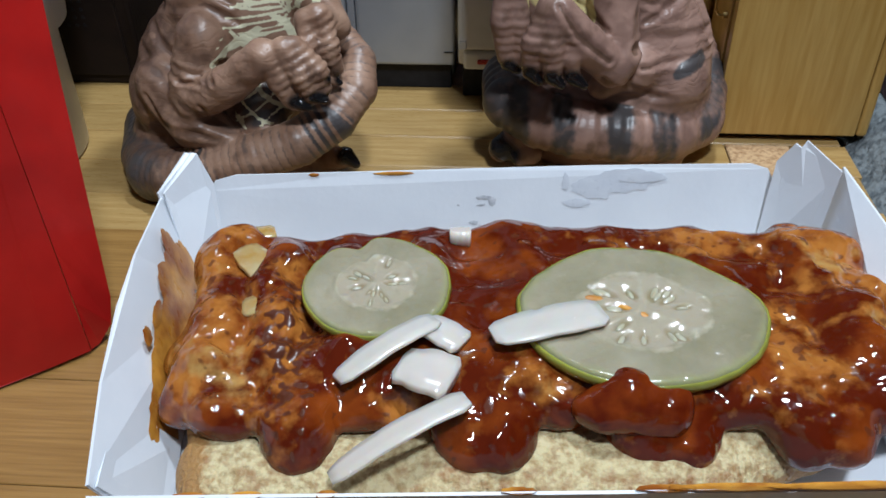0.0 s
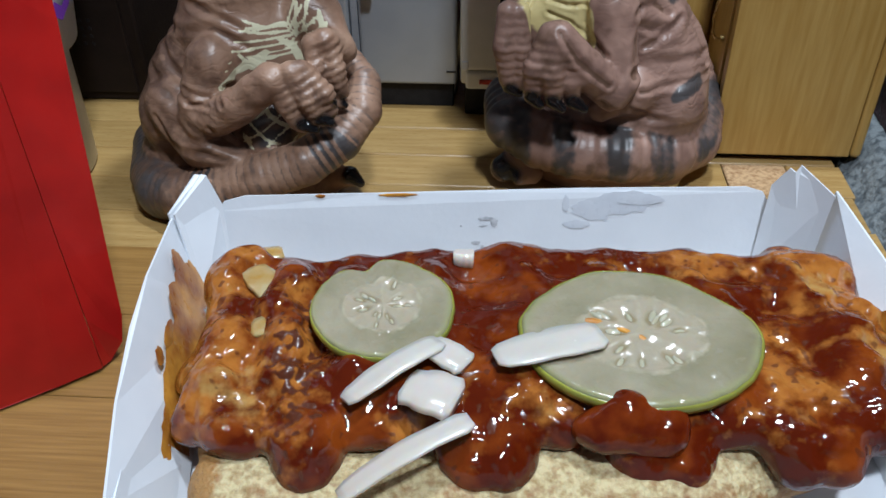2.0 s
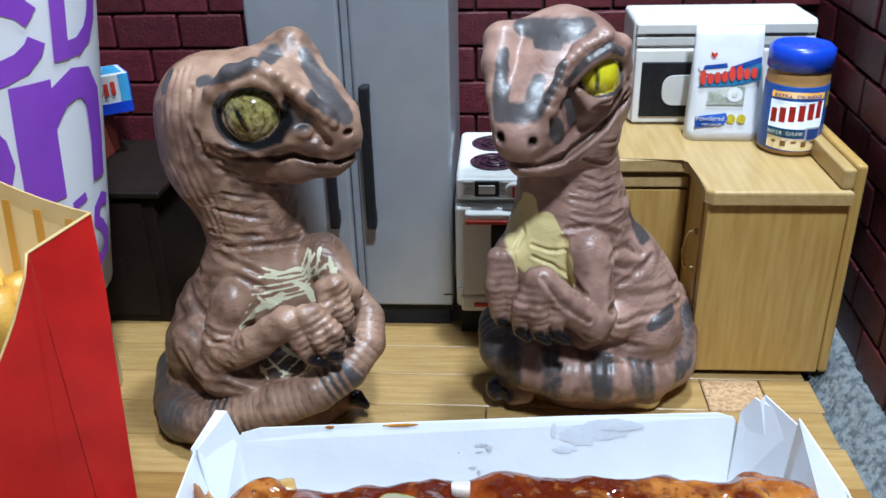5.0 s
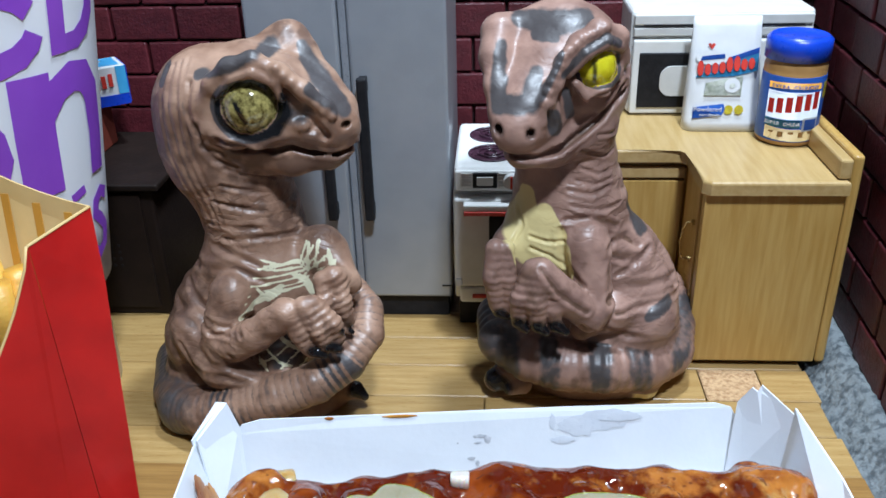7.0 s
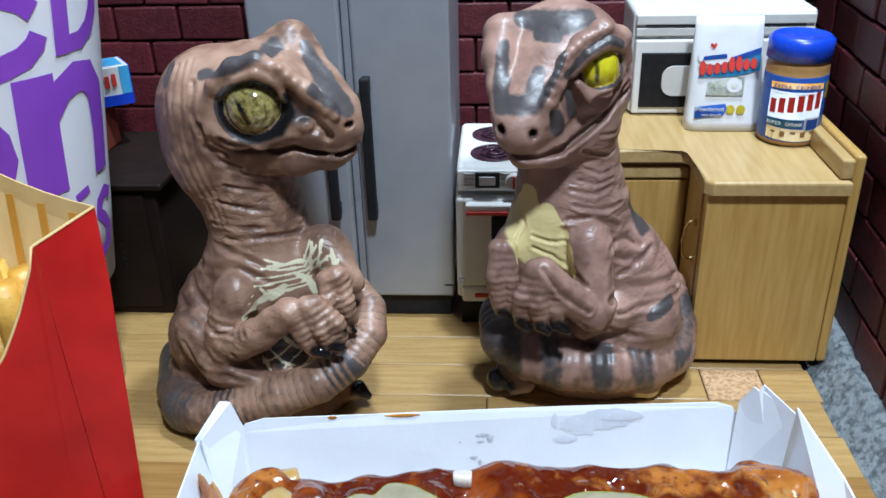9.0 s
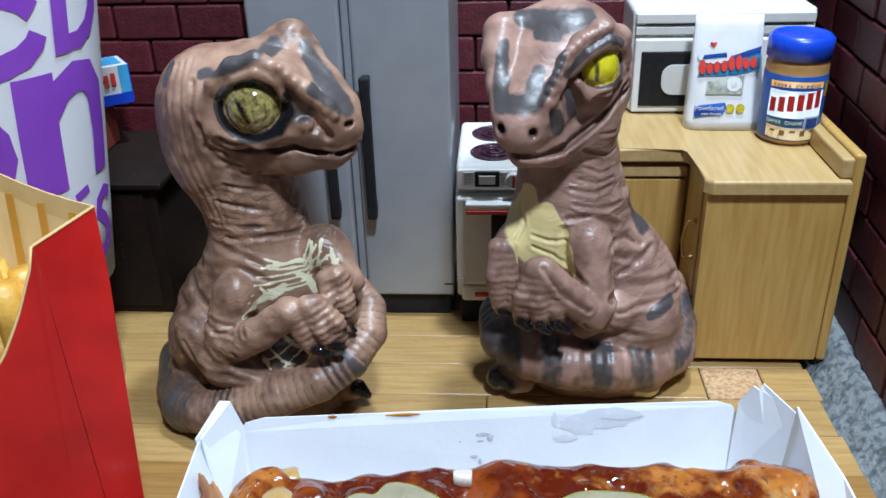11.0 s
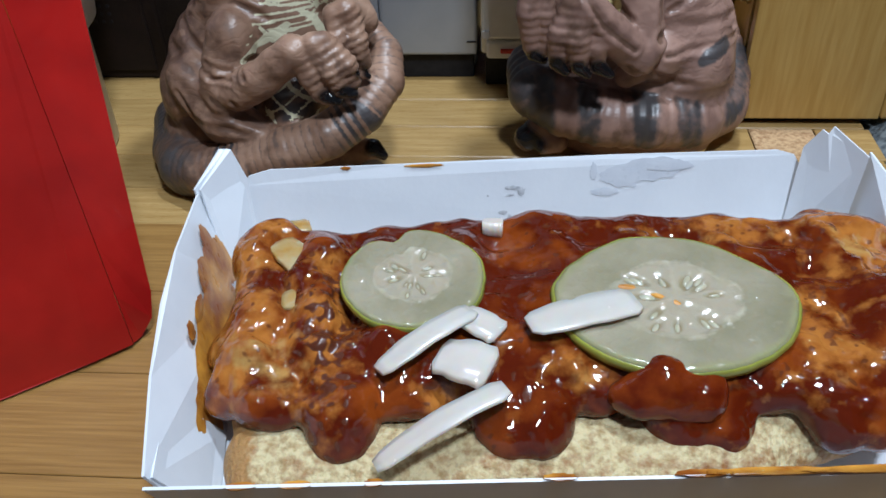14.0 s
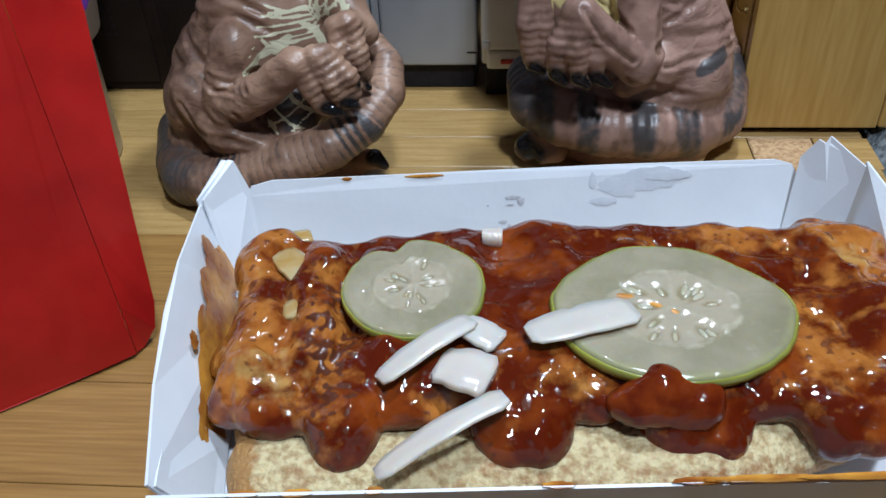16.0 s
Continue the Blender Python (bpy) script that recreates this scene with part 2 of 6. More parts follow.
def wrinkled(m):
    """Fine creased skin: stretched cells with bent edges, as strong as the mesh attribute wrinkle says."""
    n, l = m.node_tree.nodes, m.node_tree.links
    tc, mp, bend, mix = n.new("ShaderNodeTexCoord"), n.new("ShaderNodeMapping"), n.new("ShaderNodeTexNoise"), n.new("ShaderNodeMix")
    bend.inputs["Scale"].default_value, bend.inputs["Detail"].default_value = 120, 3
    l.new(tc.outputs["Object"], bend.inputs["Vector"])
    mix.data_type = "VECTOR"
    mix.inputs["Factor"].default_value = 0.010
    l.new(tc.outputs["Object"], mix.inputs["A"])
    l.new(bend.outputs["Color"], mix.inputs["B"])
    l.new(mix.outputs["Result"], mp.inputs["Vector"])
    mp.inputs["Scale"].default_value = (0.55, 0.55, 2.0)
    cells = n.new("ShaderNodeTexVoronoi")
    cells.feature = "DISTANCE_TO_EDGE"
    cells.inputs["Scale"].default_value = 210
    l.new(mp.outputs[0], cells.inputs["Vector"])
    soft = n.new("ShaderNodeMapRange")
    soft.interpolation_type = "SMOOTHSTEP"
    soft.inputs["From Max"].default_value = 0.22
    l.new(cells.outputs["Distance"], soft.inputs["Value"])
    at = n.new("ShaderNodeAttribute")
    at.attribute_name = "wrinkle"
    bp = n.new("ShaderNodeBump")
    bp.inputs["Distance"].default_value = 0.00045
    l.new(at.outputs["Fac"], bp.inputs["Strength"])
    l.new(soft.outputs[0], bp.inputs["Height"])
    l.new(bp.outputs[0], n["Principled BSDF"].inputs["Normal"])
    return m


def dino_paint(name, base, second, breast):
    m = wrinkled(material(name, base, 0.40, second, 120, 0.0, 700, spread=(0.35, 0.68)))
    # darker brown for random mottling and for shade painted into the folds
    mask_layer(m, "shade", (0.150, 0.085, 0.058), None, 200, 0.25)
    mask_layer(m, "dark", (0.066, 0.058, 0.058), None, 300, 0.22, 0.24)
    mask_layer(m, "cream", breast, None, 330, 0.10)
    mask_layer(m, "black", (0.008, 0.008, 0.009), 0.15)
    return m


M_DINO_A = dino_paint("brown_vinyl", (0.370, 0.228, 0.155), (0.210, 0.115, 0.074), (0.74, 0.71, 0.50))
M_DINO_B = dino_paint("rosy_brown_vinyl", (0.340, 0.205, 0.158), (0.205, 0.118, 0.092), (0.70, 0.58, 0.27))
M_EYE_A = material("old_gold_eye", (0.42, 0.36, 0.12), 0.06, (0.075, 0.055, 0.012), 620, 0.0, coat=1.0)
M_EYE_B = material("yellow_eye", (0.78, 0.72, 0.02), 0.06, (0.62, 0.52, 0.01), 200, 0.0, coat=1.0)
for m in (M_EYE_A, M_EYE_B):
    mask_layer(m, "black", (0.006, 0.006, 0.006), 0.06)


# ---- building helpers ----
ORIGIN = {}


def thing(name, at, label, category, group="", turn=0.0, local=False):
    """A top-level empty at its base; its parts are given in world decimetres, or in its own if local."""
    ob = new(name)
    ob.empty_display_size = 0.01
    ob.matrix_world = pose(at[0] * U, at[1] * U, at[2] * U, 0, 0, turn)
    ORIGIN[ob.name] = Vector((0, 0, 0)) if local else Vector(at)
    return tagged(ob, label, category, group)


def finish(name, me, mats, parent, label=""):
    ob = new(name, me)
    for m in mats if isinstance(mats, (list, tuple)) else [mats]:
        me.materials.append(m)
    if parent is not None:
        ob.parent = parent
        ORIGIN[ob.name] = ORIGIN[parent.name]
    return tagged(ob, label)


def part(name, bm, mats, parent=None, label="", smooth=False):
    o = ORIGIN[parent.name] if parent is not None else Vector((0, 0, 0))
    for v in bm.verts:
        v.co = (v.co - o) * U
    bmesh.ops.recalc_face_normals(bm, faces=bm.faces)
    for f in bm.faces:
        f.smooth = smooth
    me = bpy.data.meshes.new(name)
    bm.to_mesh(me)
    bm.free()
    return finish(name, me, mats, parent, label)


def box(x0, x1, y0, y1, z0, z1, bevel=0.0, segments=2, bm=None):
    bm = bm or bmesh.new()
    one = bmesh.ops.create_cube(bm, size=1.0, matrix=Matrix.Translation(((x0 + x1) / 2, (y0 + y1) / 2, (z0 + z1) / 2)) @ Matrix.Diagonal((abs(x1 - x0), abs(y1 - y0), abs(z1 - z0), 1)))
    if bevel:
        edges = list({e for v in one["verts"] for e in v.link_edges})
        bmesh.ops.bevel(bm, geom=edges, offset=bevel, segments=segments, affect="EDGES", profile=0.5)
    return bm


def cylinder(a, b, r0, r1=None, sides=24, bm=None, bevel=0.0):
    bm = bm or bmesh.new()
    a, b = Vector(a), Vector(b)
    turn = (b - a).to_track_quat("Z", "Y").to_matrix().to_4x4()
    one = bmesh.ops.create_cone(bm, cap_ends=True, segments=sides, radius1=r0, radius2=r0 if r1 is None else r1, depth=(b - a).length,
                                matrix=Matrix.Translation((a + b) / 2) @ turn)
    if bevel:
        caps = [e for e in {e for v in one["verts"] for e in v.link_edges} if any(len(f.verts) > 4 for f in e.link_faces)]
        bmesh.ops.bevel(bm, geom=caps, offset=bevel, segments=2, affect="EDGES", profile=0.5)
    return bm


def lathe(cx, cy, profile, sides=64, bm=None):
    """Turns (radius, height) pairs round an upright axis."""
    bm = bm or bmesh.new()
    rings = [[bm.verts.new((cx + r * math.cos(2 * math.pi * k / sides), cy + r * math.sin(2 * math.pi * k / sides), z)) for k in range(sides)] for r, z in profile]
    for a, b in zip(rings, rings[1:]):
        for k in range(sides):
            bm.faces.new((a[k], a[(k + 1) % sides], b[(k + 1) % sides], b[k]))
    bm.faces.new(rings[0][::-1]), bm.faces.new(rings[-1])
    return bm


def sheet(points, thick, bm=None):
    """A flat panel through the given corners, with thickness along its normal (away from the viewer's side)."""
    bm = bm or bmesh.new()
    ps = [Vector(p) for p in points]
    normal = Vector((0, 0, 0))
    for a, b, c in zip(ps, ps[1:] + ps[:1], ps[2:] + ps[:2]):
        normal += (b - a).cross(c - b)
    normal = normal.normalized() * thick
    low, high = [bm.verts.new(p) for p in ps], [bm.verts.new(p + normal) for p in ps]
    bm.faces.new(low), bm.faces.new(high[::-1])
    for k in range(len(ps)):
        bm.faces.new((low[k], high[k], high[(k + 1) % len(ps)], low[(k + 1) % len(ps)]))
    return bm


def tube(points, r, sides=10, closed=False, bm=None):
    bm = bm or bmesh.new()
    ps = [Vector(p) for p in points]
    rings = []
    for k, p in enumerate(ps):
        way = (ps[min(k + 1, len(ps) - 1)] - ps[max(k - 1, 0)]).normalized()
        turn = way.to_track_quat("Z", "Y")
        rings.append([bm.verts.new(p + turn @ Vector((r * math.cos(2 * math.pi * s / sides), r * math.sin(2 * math.pi * s / sides), 0))) for s in range(sides)])
    for a, b in zip(rings, rings[1:]):
        for s in range(sides):
            bm.faces.new((a[s], a[(s + 1) % sides], b[(s + 1) % sides], b[s]))
    bm.faces.new(rings[0][::-1]), bm.faces.new(rings[-1])
    return bm


class Clay:
    """A solid made of soft balls and limbs in a grid, skinned with quads; lengths in decimetres."""

    def __init__(self, low, high, h):
        self.low, self.h = np.array(low, float), h
        self.count = np.ceil((np.array(high, float) - self.low) / h).astype(int) + 1
        self.d = np.full(self.count, 9.0, np.float32)

    def near(self, low, high):
        a = np.clip(np.floor((np.array(low) - self.low) / self.h).astype(int), 0, self.count - 1)
        b = np.clip(np.ceil((np.array(high) - self.low) / self.h).astype(int) + 1, 1, self.count)
        axes = [self.low[n] + self.h * np.arange(a[n], b[n]) for n in range(3)]
        return (slice(a[0], b[0]), slice(a[1], b[1]), slice(a[2], b[2])), np.meshgrid(*axes, indexing="ij", sparse=True)

    def mix(self, where, e, k, cut):
        d = self.d[where]
        if cut:
            w = np.clip(0.5 - 0.5 * (d + e) / k, 0, 1)
            self.d[where] = d * (1 - w) - e * w + k * w * (1 - w)
        else:
            w = np.clip(0.5 + 0.5 * (e - d) / k, 0, 1)
            self.d[where] = e * (1 - w) + d * w - k * w * (1 - w)

    def ball(self, x, y, z, rx, ry=None, rz=None, k=0.05, cut=False):
        c, r = np.array((x, y, z)), np.array((rx, ry or rx, rz or rx))
        where, (gx, gy, gz) = self.near(c - r - k - 0.06, c + r + k + 0.06)
        q = np.sqrt(((gx - x) / r[0]) ** 2 + ((gy - y) / r[1]) ** 2 + ((gz - z) / r[2]) ** 2)
        self.mix(where, (q - 1) * r.min() * np.where(q < 1, 1.0, 1.0), k, cut)
        return self

    def limb(self, a, b, ra, rb=None, k=0.03, cut=False):
        a, b, rb = np.array(a, float), np.array(b, float), ra if rb is None else rb
        m = max(ra, rb) + k + 0.05
        where, (gx, gy, gz) = self.near(np.minimum(a, b) - m, np.maximum(a, b) + m)
        ab = b - a
        t = np.clip(((gx - a[0]) * ab[0] + (gy - a[1]) * ab[1] + (gz - a[2]) * ab[2]) / (ab @ ab), 0, 1)
        dist = np.sqrt((gx - a[0] - t * ab[0]) ** 2 + (gy - a[1] - t * ab[1]) ** 2 + (gz - a[2] - t * ab[2]) ** 2)
        self.mix(where, dist - (ra + (rb - ra) * t), k, cut)
        return self

    def chain(self, spots, k=0.03, cut=False):
        """Limbs through (x, y, z, r) spots."""
        for a, b in zip(spots, spots[1:]):
            self.limb(a[:3], b[:3], a[3], b[3], k, cut)
        return self

    def skin(self):
        """Vertices (decimetres) and quads of the zero surface."""
        s, n = self.d, self.count
        inside = s < 0
        cells = np.zeros(n - 1, np.int8)
        corners = [(i, j, m) for i in (0, 1) for j in (0, 1) for m in (0, 1)]
        cut = lambda v, c: v[c[0]:n[0] - 1 + c[0], c[1]:n[1] - 1 + c[1], c[2]:n[2] - 1 + c[2]]
        for c in corners:
            cells += cut(inside, c)
        live = (cells > 0) & (cells < 8)
        index = np.full(n - 1, -1, np.int64)
        index[live] = np.arange(live.sum())
        base = np.argwhere(live)
        total, weight = np.zeros((len(base), 3)), np.zeros(len(base))
        for c in corners:
            for axis in range(3):
                if c[axis]:
                    continue
                e = list(c)
                e[axis] = 1
                va, vb = s[tuple((base + c).T)], s[tuple((base + e).T)]
                cross = (va < 0) != (vb < 0)
                t = np.where(cross, va / np.where(cross, va - vb, 1), 0)
                spot = np.array(c, float)[None] + np.eye(3)[axis][None] * t[:, None]
                total += spot * cross[:, None]
                weight += cross
        verts = self.low + self.h * (base + total / weight[:, None])
        quads = []
        for axis in range(3):
            b, c = (axis + 1) % 3, (axis + 2) % 3
            first = [slice(1, -1)] * 3
            first[axis] = slice(0, -1)
            second = list(first)
            second[axis] = slice(1, None)
            va, vb = inside[tuple(first)], inside[tuple(second)]
            spots = np.argwhere(va != vb)
            flip = va[tuple(spots.T)]
            off = np.ones(3, int)
            off[axis] = 0
            g = spots + off
            eb, ec = np.eye(3, dtype=int)[b], np.eye(3, dtype=int)[c]
            q = np.stack([index[tuple((g - w).T)] for w in (eb + ec, ec, 0 * eb, eb)], 1)
            q[~flip] = q[~flip][:, ::-1]
            quads.append(q)
        return verts, np.concatenate(quads)


def clay_mesh(name, verts, quads, origin, masks, face_material=None):
    me = bpy.data.meshes.new(name)
    me.vertices.add(len(verts))
    me.vertices.foreach_set("co", ((verts - np.array(origin)) * U).astype(np.float32).ravel())
    me.loops.add(4 * len(quads))
    me.loops.foreach_set("vertex_index", quads.astype(np.int32).ravel())
    me.polygons.add(len(quads))
    me.polygons.foreach_set("loop_start", np.arange(0, 4 * len(quads), 4, dtype=np.int32))
    me.polygons.foreach_set("use_smooth", np.ones(len(quads), bool))
    if face_material is not None:
        me.polygons.foreach_set("material_index", face_material.astype(np.int32))
    for key, values in masks.items():
        me.attributes.new(key, "FLOAT", "POINT").data.foreach_set("value", np.clip(values, 0, 1).astype(np.float32))
    me.update()
    me.validate()
    return me


def fuzz(p, scale, seed=0.0):
    """Soft noise of points, about -1 to 1."""
    return np.array([noise.noise((a * scale + seed, b * scale - seed, c * scale + 2 * seed)) for a, b, c in p])


def step(x, a, b):
    t = np.clip((x - a) / (b - a), 0, 1)
    return t * t * (3 - 2 * t)


def bump_ball(p, c, r):
    """1 at the middle of a soft ball, 0 outside."""
    q = np.sqrt((((p - np.array(c)) / np.array(r)) ** 2).sum(1))
    return np.clip(1.5 - q, 0, 1)


# ---- the setting ----
def structure(name, label, category):
    return tagged(thing(name, (0, 0, 0), label, category), kind="structure")


table_top = part("table_top", box(-4.2, 2.6, -1.6, 4.6, -0.55, -0.16, 0.02), M_BAMBOO)
tagged(table_top, "wide honey-coloured wooden table under the miniature kitchen", "table", kind="structure")
floor = structure("floor", "pale wooden plank floor of the miniature kitchen", "floor")
PLANK_Y = 2.105
FLOOR_EDGE = 1.235

wall_back = structure("wall_back", "dark maroon brick wall with thin dark joints", "wall")
part("mortar", box(-3.4, 1.75, 3.87, 4.05, -0.15, 2.6), M_MORTAR, wall_back)
wall_right = tagged(thing("wall_right", (1.40, 2.6, 0), "dark maroon brick side wall with thin dark joints", "wall", turn=-3.2, local=True), kind="structure")
part("mortar", box(0.02, 0.2, -2.6, 1.40, 0.02, 2.6), M_MORTAR, wall_right)
footing = tagged(thing("footing", (1.40, 2.6, 0), "rough grey concrete footing under the brick wall", "footing", turn=-3.2, local=True), kind="structure")


def rough_footing():
    bm = bmesh.new()
    nx, ny = 10, 150
    rows = []
    for j in range(ny + 1):
        y = -2.6 + 4.0 * j / ny
        row = []
        for i in range(nx + 1):
            s = i / nx
            x = -0.17 + 0.20 * s
            z = -0.05 + 0.13 * min(1, s * 1.6) + 0.016 * noise.noise((x * 22, y * 22, 3)) + 0.010 * noise.noise((x * 60, y * 60, 7))
            row.append(bm.verts.new((x + 0.012 * noise.noise((y * 9, 1, s * 4)), y, z)))
        rows.append(row)
    for a, b in zip(rows, rows[1:]):
        for i in range(nx):
            bm.faces.new((a[i], b[i], b[i + 1], a[i + 1]))
    low = [[bm.verts.new((r[k].co.x, r[k].co.y, -0.16)) for k in (0, nx)] for r in (rows[0], rows[-1])]
    bm.faces.new((rows[0][0], *[rows[0][i] for i in range(1, nx + 1)], low[0][1], low[0][0]))
    bm.faces.new((rows[-1][0], *[rows[-1][i] for i in range(1, nx + 1)], low[1][1], low[1][0]))
    bm.faces.new((*[r[0] for r in rows], low[1][0], low[0][0]))
    return bm


part("concrete", rough_footing(), M_CONCRETE, footing, smooth=True)
# ---- toy refrigerator ----
def refrigerator():
    f = thing("refrigerator", (-0.45, 3.4, 0), "silver-grey toy refrigerator with two doors and black handles", "refrigerator")
    part("body", box(-0.80, -0.09, 3.085, 3.80, 0.02, 1.72, 0.02), M_STEEL, f)
    part("kick_plate", box(-0.79, -0.10, 3.045, 3.08, 0.0, 0.098, 0.006), M_BLACK, f, "black kick plate")
    for name, x0, x1, hx in (("door", -0.81, -0.475, -0.535), ("door", -0.44, -0.085, -0.392)):
        d = part(name, box(x0, x1, 3.02, 3.08, 0.10, 1.70, 0.014, 3), M_STEEL, f)
        h = box(hx - 0.019, hx + 0.019, 2.955, 2.985, 0.47, 1.03, 0.008)
        box(hx - 0.015, hx + 0.015, 2.98, 3.022, 0.475, 0.53, 0.004, 2, h)
        box(hx - 0.015, hx + 0.015, 2.98, 3.022, 0.97, 1.025, 0.004, 2, h)
        part("handle", h, M_BLACK, d, "slim black handle")
    part("door_seal", box(-0.472, -0.443, 3.04, 3.084, 0.10, 1.70, 0.006), M_STEEL_EDGE, f)
    part("hinge_mark", box(-0.125, -0.088, 3.0165, 3.021, 0.154, 0.158), M_BLACK, f)
    return f


refrigerator()

# ---- toy stove ----
def stove():
    s = thing("stove", (0.25, 3.15, 0), "white toy stove with red trim and dark burners", "stove")
    part("base", box(-0.055, 0.455, 2.985, 3.42, 0.0, 0.135, 0.006), M_BLACK, s)
    part("body", box(-0.07, 0.475, 2.96, 3.44, 0.135, 0.605, 0.012), M_WHITE, s)
    part("cooktop", box(-0.065, 0.47, 2.93, 3.44, 0.607, 0.705, 0.02, 3), M_WHITE, s)
    d = part("oven_door", box(-0.068, 0.473, 2.905, 2.958, 0.215, 0.590, 0.014, 3), M_WHITE, s)
    part("window", box(0.065, 0.36, 2.894, 2.91, 0.345, 0.520, 0.006), M_BLACK, d, "black oven window")
    part("handle", box(-0.03, 0.435, 2.868, 2.908, 0.553, 0.578, 0.006), M_WHITE, d)
    part("trim", box(-0.028, 0.433, 2.864, 2.906, 0.536, 0.552, 0.003), M_RED_TRIM, d, "red trim strip")
    w = part("drawer", box(-0.05, 0.455, 2.915, 2.958, 0.137, 0.205, 0.012, 3), M_WHITE, s)
    part("trim", box(0.0, 0.41, 2.905, 2.918, 0.163, 0.178, 0.003), M_RED_TRIM, w, "red trim strip")
    part("latch", box(-0.064, -0.038, 2.898, 2.909, 0.222, 0.252, 0.003), M_WHITE_GREY, d)
    p = part("control_panel", box(-0.06, 0.465, 2.915, 2.935, 0.615, 0.695, 0.006), M_WHITE, s)
    g = part("clock", box(0.005, 0.095, 2.905, 2.918, 0.630, 0.690, 0.004), M_BLACK, p, "black clock frame")
    part("clock_face", box(0.020, 0.080, 2.901, 2.907, 0.642, 0.676, 0.002), M_WHITE_GREY, g)
    for k in range(5):
        z = 0.636 + 0.0115 * k
        part("vent_rib", box(-0.035, 0.0, 2.910, 2.917, z, z + 0.005), M_WHITE_GREY, p)
        part("vent_rib", box(0.10, 0.20, 2.910, 2.917, z, z + 0.005), M_WHITE_GREY, p)
    kn = part("knob", cylinder((0.147, 2.92, 0.657), (0.147, 2.893, 0.657), 0.032, 0.029, 28, bevel=0.004), M_WHITE_GREY, p, smooth=False)
    part("pointer", box(0.143, 0.151, 2.887, 2.894, 0.634, 0.680, 0.001), M_RED_TRIM, kn, "red pointer")
    for x, y in ((0.075, 3.07), (0.075, 3.28), (0.33, 3.07), (0.33, 3.28)):
        b = lathe(x, y, [(0.088, 0.703), (0.092, 0.709), (0.088, 0.711), (0.02, 0.708)], 40)
        u = part("burner", b, M_BURNER, s, "dark burner")
        spiral = [(x + (0.015 + 0.0038 * k) * math.cos(k * 0.9), y + (0.015 + 0.0038 * k) * math.sin(k * 0.9), 0.712) for k in range(18)]
        part("coil", tube(spiral, 0.0045, 6), M_BURNER, u, smooth=True)
    return s


stove()

# ---- toy corner cabinet with its worktop ----
def corner_cabinet():
    c = thing("corner_cabinet", (1.03, 3.1, 0), "honey pine toy corner cabinet with brass wire pulls", "cabinet")
    part("front_panel", box(0.800, 1.262, 2.700, 2.745, 0.025, 0.700, 0.004), M_PINE, c)
    part("carcass", box(0.835, 1.262, 2.748, 3.74, 0.030, 0.698), M_PINE, c)
    part("toe_base", box(0.83, 1.25, 2.735, 3.70, 0.0, 0.026), M_BLACK, c)
    part("side_panel", box(1.264, 1.300, 2.695, 3.74, 0.025, 0.835, 0.012, 3), M_PINE, c)
    part("splash_ledge", box(1.222, 1.2635, 2.69, 3.74, 0.752, 0.822, 0.008), M_PINE_X, c)
    # door of the side that faces the stove
    d = part("door", box(0.797, 0.834, 2.765, 2.985, 0.045, 0.690, 0.004), M_PINE, c)
    pull = [(0.795, 2.80, 0.545), (0.770, 2.80, 0.545), (0.758, 2.80, 0.52), (0.752, 2.80, 0.47), (0.758, 2.80, 0.42), (0.770, 2.80, 0.40), (0.795, 2.80, 0.40)]
    part("pull", tube(pull, 0.0045, 8), M_BRASS, d, "brass wire pull", smooth=True)
    for z in (0.545, 0.40):
        part("pull_foot", cylinder((0.798, 2.80, z), (0.785, 2.80, z), 0.011, sides=14), M_BRASS, d)
    # run along the back wall
    part("back_carcass", box(0.50, 0.832, 3.045, 3.74, 0.030, 0.698), M_PINE, c)
    part("rail", box(0.50, 0.797, 3.005, 3.043, 0.630, 0.672, 0.005), M_PINE_X, c)
    e = part("door", box(0.505, 0.795, 3.012, 3.043, 0.045, 0.618, 0.004), M_PINE, c)
    part("knob", cylinder((0.548, 3.012, 0.555), (0.548, 2.990, 0.555), 0.010, 0.014, 16, bevel=0.003), M_BRASS, e, "small brass knob")
    part("shadow_board", box(0.50, 0.797, 3.03, 3.044, 0.675, 0.698), M_PINE_X, c)
    return c


corner_cabinet()


def worktop():
    bm = bmesh.new()
    outline = [(0.485, 2.985), (0.765, 2.985), (0.785, 2.955), (0.785, 2.70), (0.81, 2.675), (1.2625, 2.675), (1.2625, 3.74), (0.485, 3.74)]
    low, high = [bm.verts.new((x, y, 0.701)) for x, y in outline], [bm.verts.new((x, y, 0.750)) for x, y in outline]
    bm.faces.new(low[::-1]), bm.faces.new(high)
    for k in range(len(outline)):
        j = (k + 1) % len(outline)
        bm.faces.new((low[k], low[j], high[j], high[k]))
    rim = [e for e in bm.edges if all(v.co.z > 0.74 for v in e.verts)]
    bmesh.ops.bevel(bm, geom=rim, offset=0.012, segments=3, affect="EDGES", profile=0.5)
    w = thing("worktop", (1.0, 3.2, 0.701), "pale pine worktop with a rounded edge on the corner cabinet", "worktop")
    part("slab", bm, M_PINE_X, w)


worktop()

